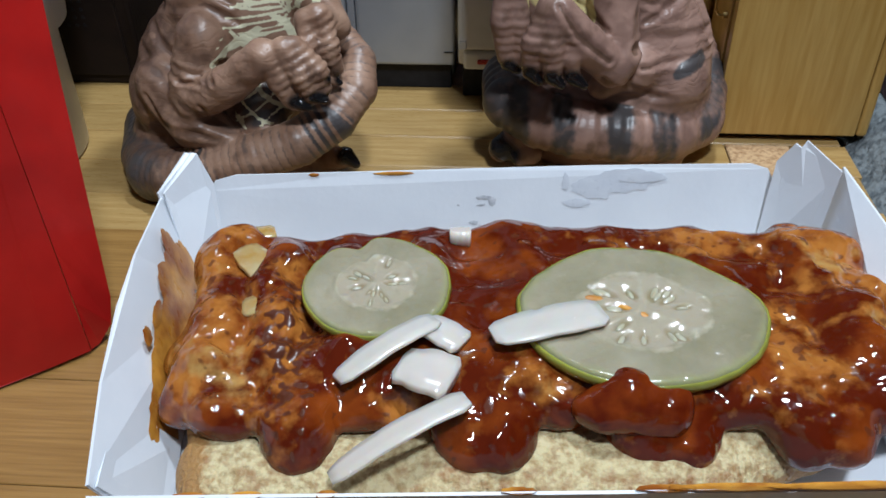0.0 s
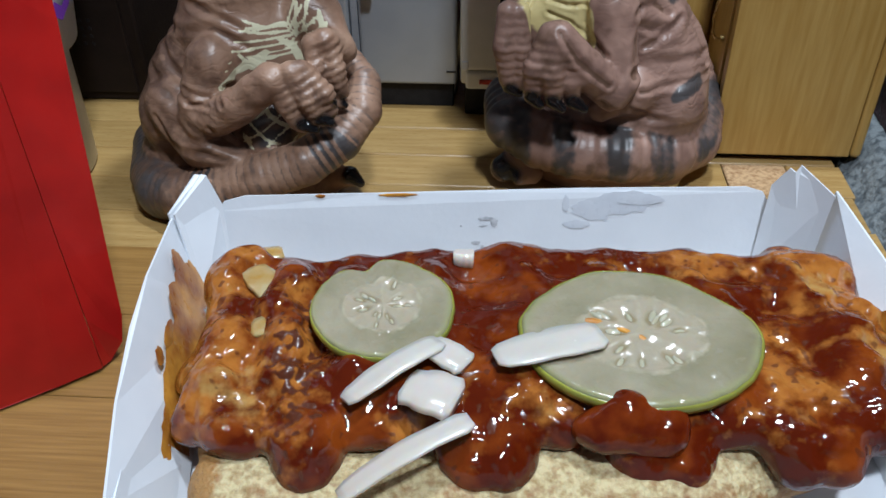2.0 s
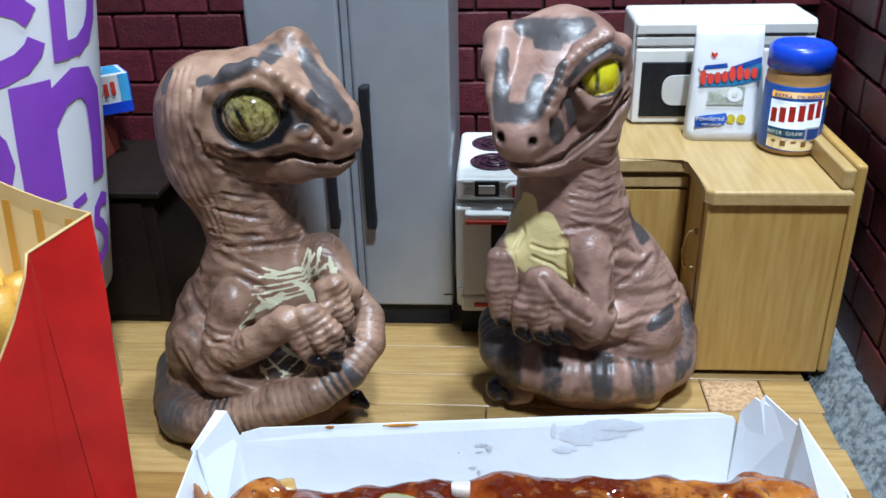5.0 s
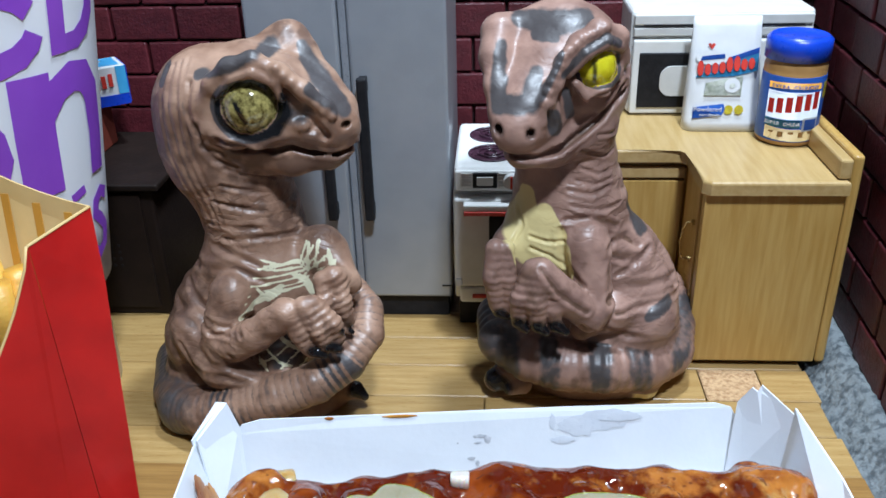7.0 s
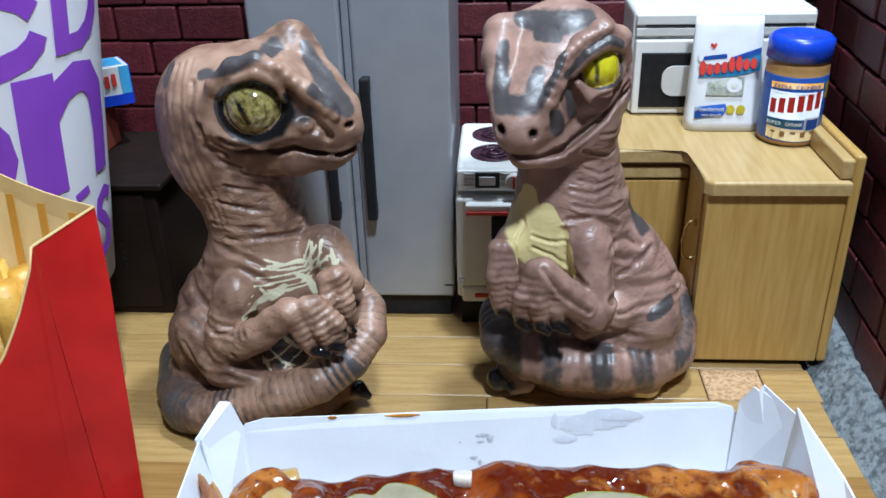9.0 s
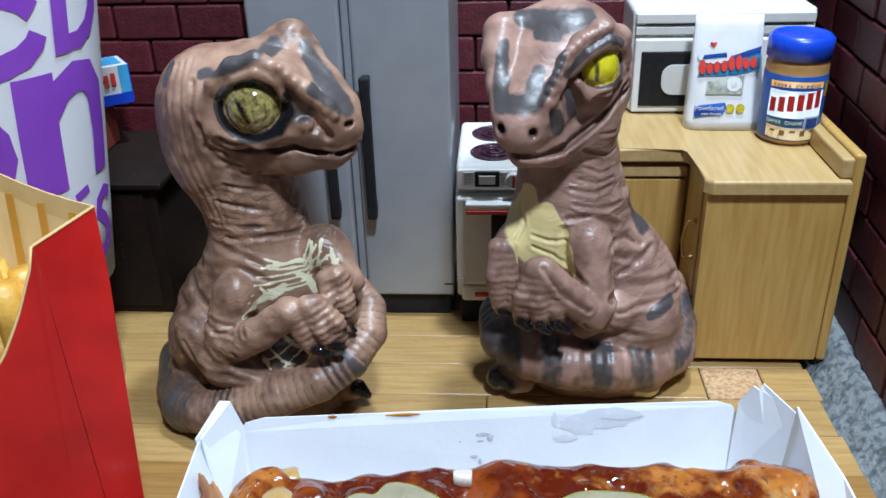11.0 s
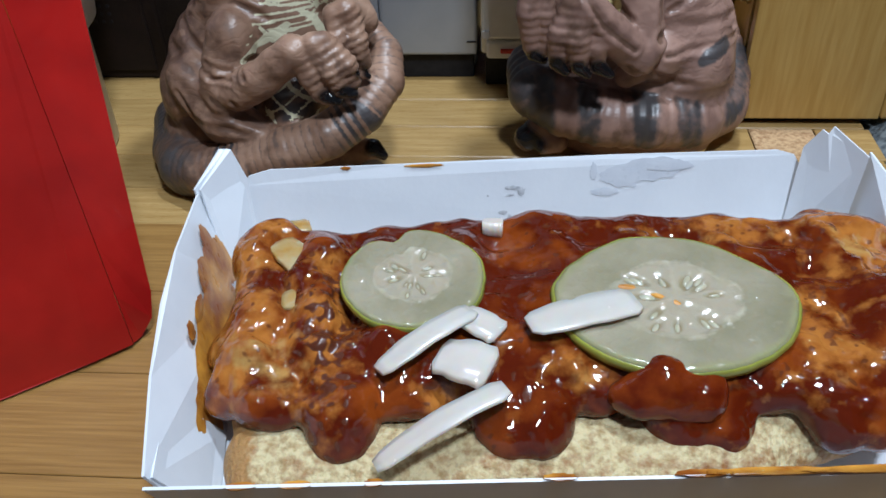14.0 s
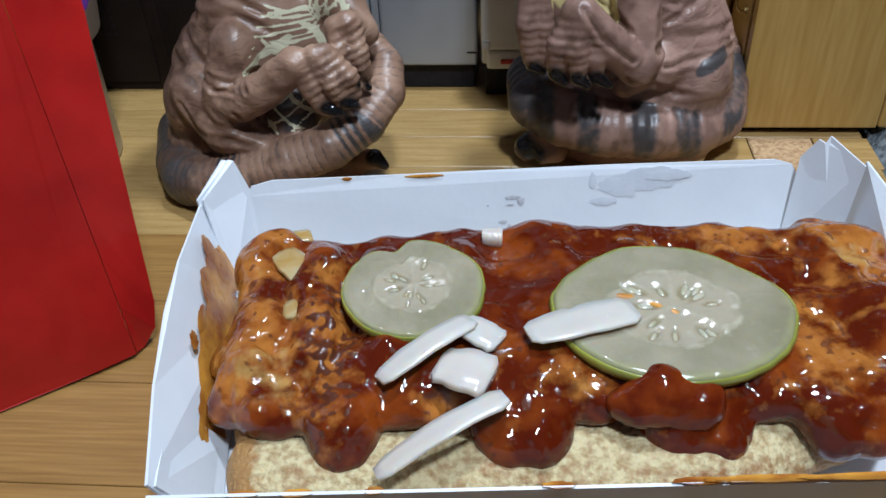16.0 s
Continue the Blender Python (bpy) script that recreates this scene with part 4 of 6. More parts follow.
def sandwich_box():
    b = thing("sandwich_box", (BOX_AT[0], BOX_AT[1], 0.0), "open white card sandwich box smeared with brown sauce", "food box", turn=BOX_TURN, local=True)
    part("base", sheet([(-0.64, -0.43, 0.02), (0.89, -0.43, 0.02), (0.89, 0.44, 0.02), (-0.70, 0.44, 0.02)], -0.012), M_CARD, b)
    # back wall with a rounded top right corner
    top = [(0.806, 0.500, 0.235), (0.790, 0.512, 0.262), (0.745, 0.517, 0.275), (0.30, 0.519, 0.276), (-0.25, 0.515, 0.272), (-0.615, 0.510, 0.272), (-0.672, 0.505, 0.258), (-0.692, 0.497, 0.232)]
    back = part("back_wall", sheet([(-0.685, 0.44, 0.022), (0.785, 0.44, 0.022), *top], -CARD), M_CARD, b)
    # folded corner flaps, standing higher than the walls
    right = [(0.768, 0.437, 0.024), (0.885, 0.352, 0.04), (0.915, 0.375, 0.335), (0.850, 0.462, 0.375), (0.838, 0.458, 0.356), (0.826, 0.470, 0.362), (0.797, 0.488, 0.300)]
    part("corner_flap", sheet(right, -CARD), M_CARD, b)
    leftf = [(-0.715, 0.310, 0.05), (-0.660, 0.437, 0.024), (-0.672, 0.488, 0.262), (-0.700, 0.490, 0.352), (-0.712, 0.488, 0.356), (-0.768, 0.385, 0.300)]
    part("corner_flap", sheet(leftf, -CARD), M_CARD, b)
    part("corner_flap", sheet([(p[0] - 0.016, p[1] + 0.004, p[2] - 0.002) for p in leftf], -CARD), M_CARD, b)
    left = part("side_wall", sheet([(-0.625, -0.42, 0.022), (-0.700, 0.340, 0.022), (-0.778, 0.390, 0.285), (-0.778, 0.15, 0.290), (-0.766, -0.03, 0.290), (-0.735, -0.25, 0.288), (-0.692, -0.482, 0.275)], -CARD), M_CARD, b)
    right_wall = part("side_wall", sheet([(0.896, 0.405, 0.022), (0.860, -0.42, 0.022), (0.880, -0.485, 0.265), (0.945, -0.15, 0.290), (0.960, 0.15, 0.300), (0.938, 0.420, 0.322)], -CARD), M_CARD, b)
    front = part("front_wall", sheet([(0.82, -0.425, 0.022), (-0.62, -0.425, 0.022), (-0.690, -0.503, 0.272), (0.875, -0.508, 0.262)], -CARD), M_CARD, b)
    part("corner_flap", sheet([(-0.622, -0.40, 0.03), (-0.640, -0.20, 0.05), (-0.715, -0.255, 0.235), (-0.682, -0.475, 0.262)], -CARD * 0.7), M_CARD, b)
    lid = part("lid_flap", sheet([(-0.80, -0.60, 0.215), (-0.70, -0.62, 0.225), (0.85, -0.66, 0.20), (0.85, -1.0, 0.10), (-0.78, -1.0, 0.10)], -CARD), M_CARD, b)

    def blob(name, wall, at, du, dv, count, seed, mat, proud, thick=0.002, wob=0.28):
        """An irregular thin film on a wall: at and two unit ways along the wall."""
        at, du, dv = Vector(at), Vector(du), Vector(dv)
        n = du.cross(dv).normalized()
        bm = bmesh.new()
        ring = []
        for k in range(count):
            a = 2 * math.pi * k / count
            r = 1 + wob * noise.noise((math.cos(a) * 2.2 + seed, math.sin(a) * 2.2, seed * 1.7)) + 0.5 * wob * noise.noise((math.cos(a) * 6 + seed, math.sin(a) * 6, seed))
            ring.append(at + du * math.cos(a) * r + dv * math.sin(a) * r + n * proud)
        mid = bm.verts.new(at + n * (proud + thick))
        outer = [bm.verts.new(p) for p in ring]
        inner = [bm.verts.new(at + (p - n * proud - at) * 0.86 + n * (proud + thick)) for p in ring]
        for k in range(count):
            j = (k + 1) % count
            bm.faces.new((outer[k], outer[j], inner[j], inner[k]))
            bm.faces.new((inner[k], inner[j], mid))
        return part(name, bm, mat, wall, smooth=True)

    # sauce on the left wall
    up = Vector((-0.075, 0.0, 0.265)).normalized()
    along = Vector((-0.09, 0.99, 0.0)).normalized()
    spot = lambda s, h: Vector((-0.625 - 0.099 * (s + 0.42), s, 0.022)) + up * h
    for k, (s, h, ru, rv) in enumerate(((0.20, 0.13, 0.11, 0.09), (0.03, 0.12, 0.17, 0.065), (-0.13, 0.09, 0.14, 0.06), (0.08, 0.07, 0.22, 0.065), (-0.22, 0.065, 0.09, 0.045), (0.28, 0.20, 0.030, 0.05), (-0.05, 0.205, 0.022, 0.02), (0.04, 0.19, 0.045, 0.018), (0.30, 0.12, 0.05, 0.07))):
        blob("sauce_smear", left, spot(s, h), along * ru, up * rv, 48, 3.3 + k, M_STAIN, 0.0022 + 0.0003 * k, 0.0008, 0.20)
    # spots on the right wall
    up_r, along_r = Vector((0.068, 0.0, 0.27)).normalized(), Vector((0.0, 1.0, 0.0))
    spot_r = lambda s, h: Vector((0.875, s, 0.022)) + up_r * h
    for k, (s, h, ru, rv) in enumerate(((0.23, 0.22, 0.028, 0.034), (0.215, 0.165, 0.012, 0.022), (0.17, 0.10, 0.05, 0.05), (0.08, 0.12, 0.045, 0.085), (0.0, 0.14, 0.09, 0.10), (-0.15, 0.13, 0.10, 0.09))):
        blob("sauce_smear", right_wall, spot_r(s, h), along_r * -ru, up_r * rv, 30, 9.1 + k, M_STAIN, 0.005 + 0.0006 * k)
    # wet patch and scuffs on the back wall
    up_b, along_b = Vector((0, 0.075, 0.25)).normalized(), Vector((1, 0, 0))
    spot_b = lambda u, h: Vector((u, 0.44, 0.022)) + up_b * h
    for k, (u, h, ru, rv) in enumerate(((0.40, 0.225, 0.09, 0.032), (0.33, 0.205, 0.06, 0.03), (0.285, 0.165, 0.035, 0.012), (0.255, 0.225, 0.010, 0.022), (0.46, 0.235, 0.06, 0.016))):
        blob("wet_patch", back, spot_b(u, h), along_b * ru, up_b * rv, 36, 20.2 + 2 * k, M_WET, 0.0026 + 0.0003 * k, 0.0002, 0.36)
    for k, (u, h, ru, rv) in enumerate(((0.035, 0.185, 0.022, 0.006), (0.06, 0.175, 0.010, 0.014), (0.03, 0.165, 0.012, 0.004), (0.01, 0.115, 0.012, 0.006), (0.028, 0.10, 0.006, 0.010), (-0.03, 0.165, 0.003, 0.003), (0.13, 0.06, 0.003, 0.003))):
        blob("scuff", back, spot_b(u, h), along_b * ru, up_b * rv, 18, 30.1 + k, M_SCUFF, 0.0035, 0.0003, 0.5)
    # brown marks along the rims
    for k, (u, ru) in enumerate(((-0.20, 0.055), (-0.41, 0.015))):
        blob("rim_stain", back, (u, 0.512, 0.268), (ru, 0, 0), (0, 0.0015, 0.005), 20, 40 + k, M_STAIN, 0.002, 0.001)
    for k, (u, ru) in enumerate(((-0.52, 0.03), (-0.42, 0.03), (-0.28, 0.02), (0.05, 0.03), (0.42, 0.12), (0.62, 0.15), (0.30, 0.05))):
        blob("rim_stain", front, (u, -0.499, 0.268), (ru, 0, 0), (0, -0.02, 0.016), 20, 50 + k, M_STAIN, 0.004, 0.003)
    return b


sandwich_box()

# ---- the sandwich: bun, patty with sauce ----
def bun_base():
    c = Clay((-0.72, -0.50, 0.0), (0.98, 0.46, 0.24), 0.012)
    c.chain([(-0.52, -0.06, 0.085, 0.075), (0.72, -0.05, 0.085, 0.075)], 0.02)
    for v in (-0.30, -0.18, 0.10, 0.22):
        c.chain([(-0.57 + 0.05 * abs(v) * 2, v, 0.085, 0.072), (0.40, v, 0.085, 0.072), (0.76 - 0.1 * abs(v), v * (0.6 if v < 0 else 1), 0.085, 0.066)], 0.06)
    c.chain([(-0.53, -0.365, 0.085, 0.060), (0.30, -0.370, 0.080, 0.058), (0.46, -0.345, 0.070, 0.05), (0.76, -0.22, 0.07, 0.05)], 0.05)
    verts, quads = c.skin()
    verts = verts + np.stack([0.010 * fuzz(verts, 9, 1), 0.012 * fuzz(verts, 8, 4), 0.006 * fuzz(verts, 16, 6) + 0.004 * fuzz(verts, 45, 2)], 1)
    edge = step(-verts[:, 1], 0.395, 0.43) + step(-verts[:, 0], 0.50, 0.57) * step(-verts[:, 1], 0.1, 0.3)
    low = step(0.115 - verts[:, 2], 0.0, 0.05)
    f = fuzz(verts, 11, 9)
    masks = {"crust": np.maximum(edge * 0.9, low), "stain": np.clip(0.20 + 0.55 * f + 0.25 * step(verts[:, 0], 0.0, 0.4), 0, 1) * step(-verts[:, 1], 0.28, 0.40) * 0.6}
    b = thing("bun_base", (BOX_AT[0], BOX_AT[1], 0.02), "toasted white bread bun half lying in the card box", "bread bun", turn=BOX_TURN, local=True)
    finish("bread", clay_mesh("bread", verts, quads, (0, 0, 0.02), masks), M_BUN, b)


def rib_patty():
    c = Clay((-0.80, -0.50, 0.06), (1.02, 0.42, 0.36), 0.0085)
    for v in (-0.205, -0.11, 0.0, 0.12, 0.24):
        c.chain([(-0.600, v * 0.92 + 0.030, 0.172, 0.050), (0.10, v + 0.02, 0.195, 0.060), (0.86, v - 0.02, 0.185, 0.060)], 0.07)
    # moulded rib ridges across
    for k, u in enumerate((-0.575, -0.43, -0.27, -0.06, 0.14, 0.34, 0.56, 0.80)):
        r = (0.044, 0.050, 0.052, 0.048, 0.042, 0.048, 0.052, 0.062)[k]
        j = [noise.noise((k * 3.7, q * 2.3, 4.4)) for q in range(6)]
        c.chain([(u + 0.012 + 0.03 * j[0], -0.235, 0.178, r * (0.85 + 0.3 * j[1])), (u + 0.03 * j[2], -0.13, 0.200, r * (1 + 0.3 * j[3])), (u + 0.03 * j[4], -0.02, 0.212, r * (0.9 + 0.4 * j[5])),
                 (u - 0.02 + 0.03 * j[1], 0.10, 0.200, r * (1 + 0.4 * j[2])), (u - 0.03 + 0.03 * j[5], 0.19, 0.208, r * (0.9 + 0.4 * j[0])), (u - 0.03, 0.28, 0.185, r * 0.9)], 0.035)
    # lumps at the ends
    for u, v, z, r in ((-0.640, -0.05, 0.150, 0.040), (-0.615, -0.20, 0.150, 0.050), (-0.50, -0.255, 0.165, 0.05), (-0.57, 0.29, 0.215, 0.055), (-0.61, 0.24, 0.20, 0.05), (0.84, 0.20, 0.20, 0.06), (0.88, 0.05, 0.20, 0.06),
                       (-0.20, -0.235, 0.18, 0.04), (0.16, -0.24, 0.175, 0.04), (0.50, -0.25, 0.175, 0.04), (0.80, -0.25, 0.165, 0.06)):
        c.ball(u, v, z, r, r * 0.8, r * 0.8, 0.06)
    # rib ends that sag over the front edge
    for u, wide, low in ((-0.37, 0.050, 0.116), (-0.035, 0.055, 0.118), (0.035, 0.02, 0.140), (0.32, 0.055, 0.114), (0.40, 0.03, 0.132), (0.63, 0.050, 0.114), (0.71, 0.03, 0.132)):
        for side in (-0.55, 0.1, 0.6):
            c.chain([(u + side * wide * 1.1, -0.20, 0.186, 0.036), (u + side * wide * 1.05, -0.275, 0.176, 0.034), (u + side * wide * 0.9, -0.312 + 0.012 * abs(side), 0.148, 0.030), (u + side * wide * 0.7, -0.332 + 0.02 * abs(side), low + 0.014 + 0.02 * abs(side), 0.022)], 0.045)
    verts, quads = c.skin()
    p = verts
    coarse, mid, fine = fuzz(p, 5.2, 3), fuzz(p, 12, 5), fuzz(p, 38, 8)
    u, v = p[:, 0], p[:, 1]
    # bare meat shows at both ends and along a rib; sauce fills the rest
    bare = np.maximum.reduce([bump_ball(p, (-0.58, -0.08, 0.2), (0.13, 0.20, 0.3)), bump_ball(p, (-0.64, 0.22, 0.2), (0.11, 0.13, 0.3)) * 0.9,
                              bump_ball(p, (-0.41, -0.08, 0.2), (0.07, 0.28, 0.3)) * 0.9, bump_ball(p, (0.62, -0.20, 0.2), (0.10, 0.15, 0.3)) * 0.75,
                              bump_ball(p, (0.86, 0.02, 0.2), (0.11, 0.24, 0.3)) * 0.85, bump_ball(p, (0.68, 0.24, 0.2), (0.18, 0.08, 0.3)) * 0.75,
                              bump_ball(p, (0.14, -0.22, 0.2), (0.08, 0.06, 0.3)) * 0.7, bump_ball(p, (-0.18, -0.26, 0.15), (0.06, 0.06, 0.2)) * 0.6])
    sauce = np.clip(0.98 - 0.80 * bare + 0.42 * coarse + 0.20 * mid, 0, 1)
    pale = np.clip(np.maximum.reduce([bump_ball(p, (-0.54, -0.17, 0.2), (0.07, 0.07, 0.2)) * 0.6, bump_ball(p, (0.90, -0.14, 0.2), (0.08, 0.14, 0.3)), bump_ball(p, (0.80, 0.12, 0.2), (0.06, 0.04, 0.2)),
                                      bump_ball(p, (-0.52, -0.20, 0.2), (0.05, 0.03, 0.2))]) * 0.8 + 0.2 * mid, 0, 1)
    char = bump_ball(p, (-0.40, -0.09, 0.2), (0.06, 0.24, 0.3)) * (0.45 + 0.5 * mid)
    smooth = step(sauce, 0.4, 0.7)
    grit = fuzz(p, 24, 14)
    push = (1 - smooth) * (0.014 * mid + 0.009 * grit + 0.006 * fine) + smooth * (0.012 * coarse + 0.009 * mid + 0.006 * grit + 0.002 * fine) + 0.004 * smooth + 0.012 * char * fine
    verts = verts + np.stack([0.6 * push + 0.012 * fuzz(p, 7, 21), -0.5 * push + 0.016 * fuzz(p, 8, 23), push], 1)
    t = thing("rib_patty", (BOX_AT[0], BOX_AT[1], 0.12), "pork rib patty glazed with dark red-brown barbecue sauce", "meat patty", turn=BOX_TURN, local=True)
    finish("patty", clay_mesh("patty", verts, quads, (0, 0, 0.12), {"sauce": sauce, "thin": sauce * np.clip(0.15 + 1.1 * fuzz(p, 9, 31) + 0.5 * fuzz(p, 22, 33), 0, 1), "pale": pale, "char": char}), M_PATTY, t)
    # a dollop of sauce against the large pickle
    c = Clay((0.08, -0.44, 0.12), (0.54, -0.14, 0.34), 0.0065)
    c.chain([(0.20, -0.275, 0.222, 0.024), (0.28, -0.262, 0.248, 0.040), (0.365, -0.270, 0.240, 0.036)], 0.04)
    c.chain([(0.24, -0.300, 0.215, 0.034), (0.36, -0.300, 0.214, 0.036)], 0.05)
    verts, quads = c.skin()
    p = verts
    verts = p + np.stack([0.012 * fuzz(p, 9, 45), -0.008 * fuzz(p, 9, 47), 0.006 * fuzz(p, 8, 41)], 1)
    finish("sauce", clay_mesh("sauce", verts, quads, (0, 0, 0.12), {}), M_SAUCE, t, "glossy dark red sauce")


bun_base()
rib_patty()


def pickle_slice(at, rx, ry, turn, tilt, seed, notch=None, streak=None, flat=None):
    """A thin oval slice with a green rind and a seedy middle."""
    s = thing("pickle_slice", (0, 0, 0), "thin translucent green pickle slice lying on the sauced patty", "pickle", "pickle slices", local=True)
    s.matrix_world = pose(at[0] * U, at[1] * U, at[2] * U, tilt[0], tilt[1], turn)

    def radius(a):
        r = 1 + 0.035 * noise.noise((math.cos(a) * 2 + seed, math.sin(a) * 2, seed)) + 0.012 * noise.noise((math.cos(a) * 7 + seed, math.sin(a) * 7, seed))
        if flat:
            r -= flat[1] * math.exp(-((math.remainder(a - flat[0], 2 * math.pi)) / 0.45) ** 2)
        if notch:
            r -= notch[1] * math.exp(-((math.remainder(a - notch[0], 2 * math.pi)) / 0.22) ** 2)
        return r

    n, thick = 120, 0.030
    sag = lambda f, a: -0.012 * f * f * math.sin(a + 1) + 0.003 * noise.noise((f * 3, a, seed))
    rng = random.Random(int(seed * 10))
    spots = []
    for lobe in range(3):
        for k in range(5):
            a = lobe * 2.094 + 0.5 + rng.uniform(-0.75, 0.75)
            spots.append((a, rng.uniform(0.17, 0.43), rng.uniform(0.045, 0.075)))
    steps = [0.03 + 0.935 * k / 26 for k in range(27)]
    bm = bmesh.new()
    layers = {key: bm.verts.layers.float.new(key) for key in ("core", "vein", "cell", "edge")}
    rings = []
    for f in steps:
        ring = []
        for k in range(n):
            a = 2 * math.pi * k / n
            x, y = f * math.cos(a), f * math.sin(a)
            wob = 0.06 * noise.noise((x * 4 + seed, y * 4, 1))
            cell = max(math.exp(-(((x * math.cos(q) + y * math.sin(q) - g) / (1.7 * w)) ** 2 + ((y * math.cos(q) - x * math.sin(q)) / (0.75 * w)) ** 2) ** 2) for q, g, w in spots)
            bound = math.exp(-((f + wob - 0.52) / 0.035) ** 2) + 0.8 * math.exp(-(math.remainder(a - 0.5 - 1.047 + 4 * wob, 2.094) * f / 0.05) ** 2) * (f < 0.55)
            v = bm.verts.new((rx * x * radius(a), ry * y * radius(a), thick + sag(f, a) - (0.004 if f > 0.94 else 0) + 0.003 * noise.noise((x * 9, y * 9, seed)) - 0.005 * cell + 0.002 * bound))
            v[layers["core"]], v[layers["vein"]], v[layers["cell"]] = max(0, min(1, (0.56 - f - wob) * 9)), min(1, 0.5 * bound), cell * 0.85
            v[layers["edge"]] = max(0, (f - 0.80) / 0.17) ** 2
            ring.append(v)
        rings.append(ring)
    rings.append([bm.verts.new((v.co.x, v.co.y, v.co.z - thick * 0.8)) for v in rings[-1]])
    for p, q in zip(rings, rings[1:]):
        for k in range(n):
            bm.faces.new((p[k], q[k], q[(k + 1) % n], p[(k + 1) % n]))
    bm.faces.new(rings[0]), bm.faces.new(rings[-1][::-1])
    flesh = part("flesh", bm, M_PICKLE, s, smooth=True)
    bm = bmesh.new()
    rows = []
    for f, dz in ((0.962, thick - 0.007), (0.976, thick - 0.005), (0.990, thick - 0.009), (1.0, thick * 0.5), (0.990, 0.002), (0.955, 0.0)):
        rows.append([bm.verts.new((rx * f * radius(a) * math.cos(a), ry * f * radius(a) * math.sin(a), dz + sag(0.95, a))) for a in [2 * math.pi * k / n for k in range(n)]])
    for p, q in zip(rows, rows[1:]):
        for k in range(n):
            bm.faces.new((p[k], q[k], q[(k + 1) % n], p[(k + 1) % n]))
    part("rind", bm, M_RIND, s, "yellow-green rind", smooth=True)
    for a, g, w in spots:
        f = g + 0.2 * w
        one = bmesh.new()
        bmesh.ops.create_uvsphere(one, u_segments=10, v_segments=6, radius=1.0, matrix=Matrix.Translation((rx * f * math.cos(a), ry * f * math.sin(a), thick + sag(f, a) - 0.005)) @ Matrix.Rotation(a, 4, "Z") @ Matrix.Diagonal((1.0 * w * rx, 0.38 * w * rx, 0.0040, 1)))
        part("seed", one, M_SEED, flesh, smooth=True)
    if streak:
        bm = tube([(x, y, thick + 0.001) for x, y in streak], 0.010, 8)
        for v in bm.verts:
            v.co.z = thick - 0.005 + 0.5 * (v.co.z - thick) + 0.003 * noise.noise((v.co.x * 40, v.co.y * 40, 2))
            v.co.y += 0.006 * noise.noise((v.co.x * 30, 5, seed))
        part("sauce_streak", bm, M_STAIN, s, "orange-brown sauce streak", smooth=True)
    return s


pickle_slice((-0.170, 1.548, 0.262), 0.165, 0.160, 10, (6, -2), 2.3, (1.85, 0.22))
pickle_slice((0.398, 1.482, 0.266), 0.265, 0.208, 3, (5, -1.5), 5.1, streak=((-0.16, 0.055), (-0.11, 0.045), (-0.06, 0.030), (0.0, -0.012), (0.02, -0.02)), flat=(0.75, 0.10))


def onion_piece(a, b, width, thick, curl, mat=None, lean=0.0, label="white raw onion sliver lying on the sauce"):
    """A curved sliver from a to b."""
    a, b = Vector(a), Vector(b)
    o = thing("onion_piece", tuple(a.lerp(b, 0.5)), label, "onion", "chopped onion")
    way = (b - a).normalized()
    across = Matrix.Rotation(lean, 3, way) @ way.cross(Vector((0, 0, 1))).normalized()
    up = across.cross(way).normalized()
    bm = bmesh.new()
    rows, n = [], 14
    for k in range(n + 1):
        s = k / n
        mid = a.lerp(b, s) + up * (curl * math.sin(math.pi * s)) + across * (0.25 * curl * math.sin(math.pi * s))
        w = width * (0.62 + 0.38 * math.sin(math.pi * min(0.62, 0.12 + s * 0.7))) * (1 + 0.10 * noise.noise((s * 5 + a.x * 9, a.y * 7, 1)))
        if k in (0, n):
            w *= 0.70
        rows.append([bm.verts.new(mid + across * (w * x) + up * (thick * z)) for x, z in ((-0.5, 0.2), (-0.46, 0.8), (-0.2, 1.0), (0.1, 0.95), (0.44, 1.1), (0.5, 0.3), (0.3, -0.5), (-0.3, -0.5))])
    for p, q in zip(rows, rows[1:]):
        for k in range(8):
            bm.faces.new((p[k], p[(k + 1) % 8], q[(k + 1) % 8], q[k]))
    bm.faces.new(rows[0][::-1]), bm.faces.new(rows[-1])
    part("onion", bm, mat or M_ONION, o, smooth=True)


onion_piece((0.085, 1.385, 0.293), (0.312, 1.470, 0.294), 0.105, 0.007, 0.006, lean=-0.12)
onion_piece((-0.215, 1.275, 0.262), (-0.035, 1.440, 0.282), 0.068, 0.008, 0.014, lean=-0.15)
onion_piece((-0.055, 1.432, 0.278), (0.026, 1.382, 0.268), 0.078, 0.010, 0.004)
onion_piece((-0.100, 1.330, 0.250), (0.012, 1.292, 0.254), 0.120, 0.016, 0.010)
onion_piece((-0.205, 1.095, 0.190), (0.042, 1.240, 0.262), 0.066, 0.008, 0.018, lean=-0.2)
onion_piece((-0.024, 1.760, 0.250), (0.026, 1.760, 0.250), 0.045, 0.034, 0.0, label="small white onion cube on the back of the patty")
onion_piece((0.350, 1.668, 0.292), (0.400, 1.630, 0.292), 0.034, 0.007, 0.004)
onion_piece((-0.520, 1.720, 0.236), (-0.425, 1.610, 0.236), 0.085, 0.009, 0.008, M_ONION_SAUCED, label="onion piece soaked in orange-brown sauce")
onion_piece((-0.470, 1.510, 0.230), (-0.375, 1.530, 0.236), 0.075, 0.008, 0.005, M_ONION_SAUCED, label="onion piece soaked in orange-brown sauce")
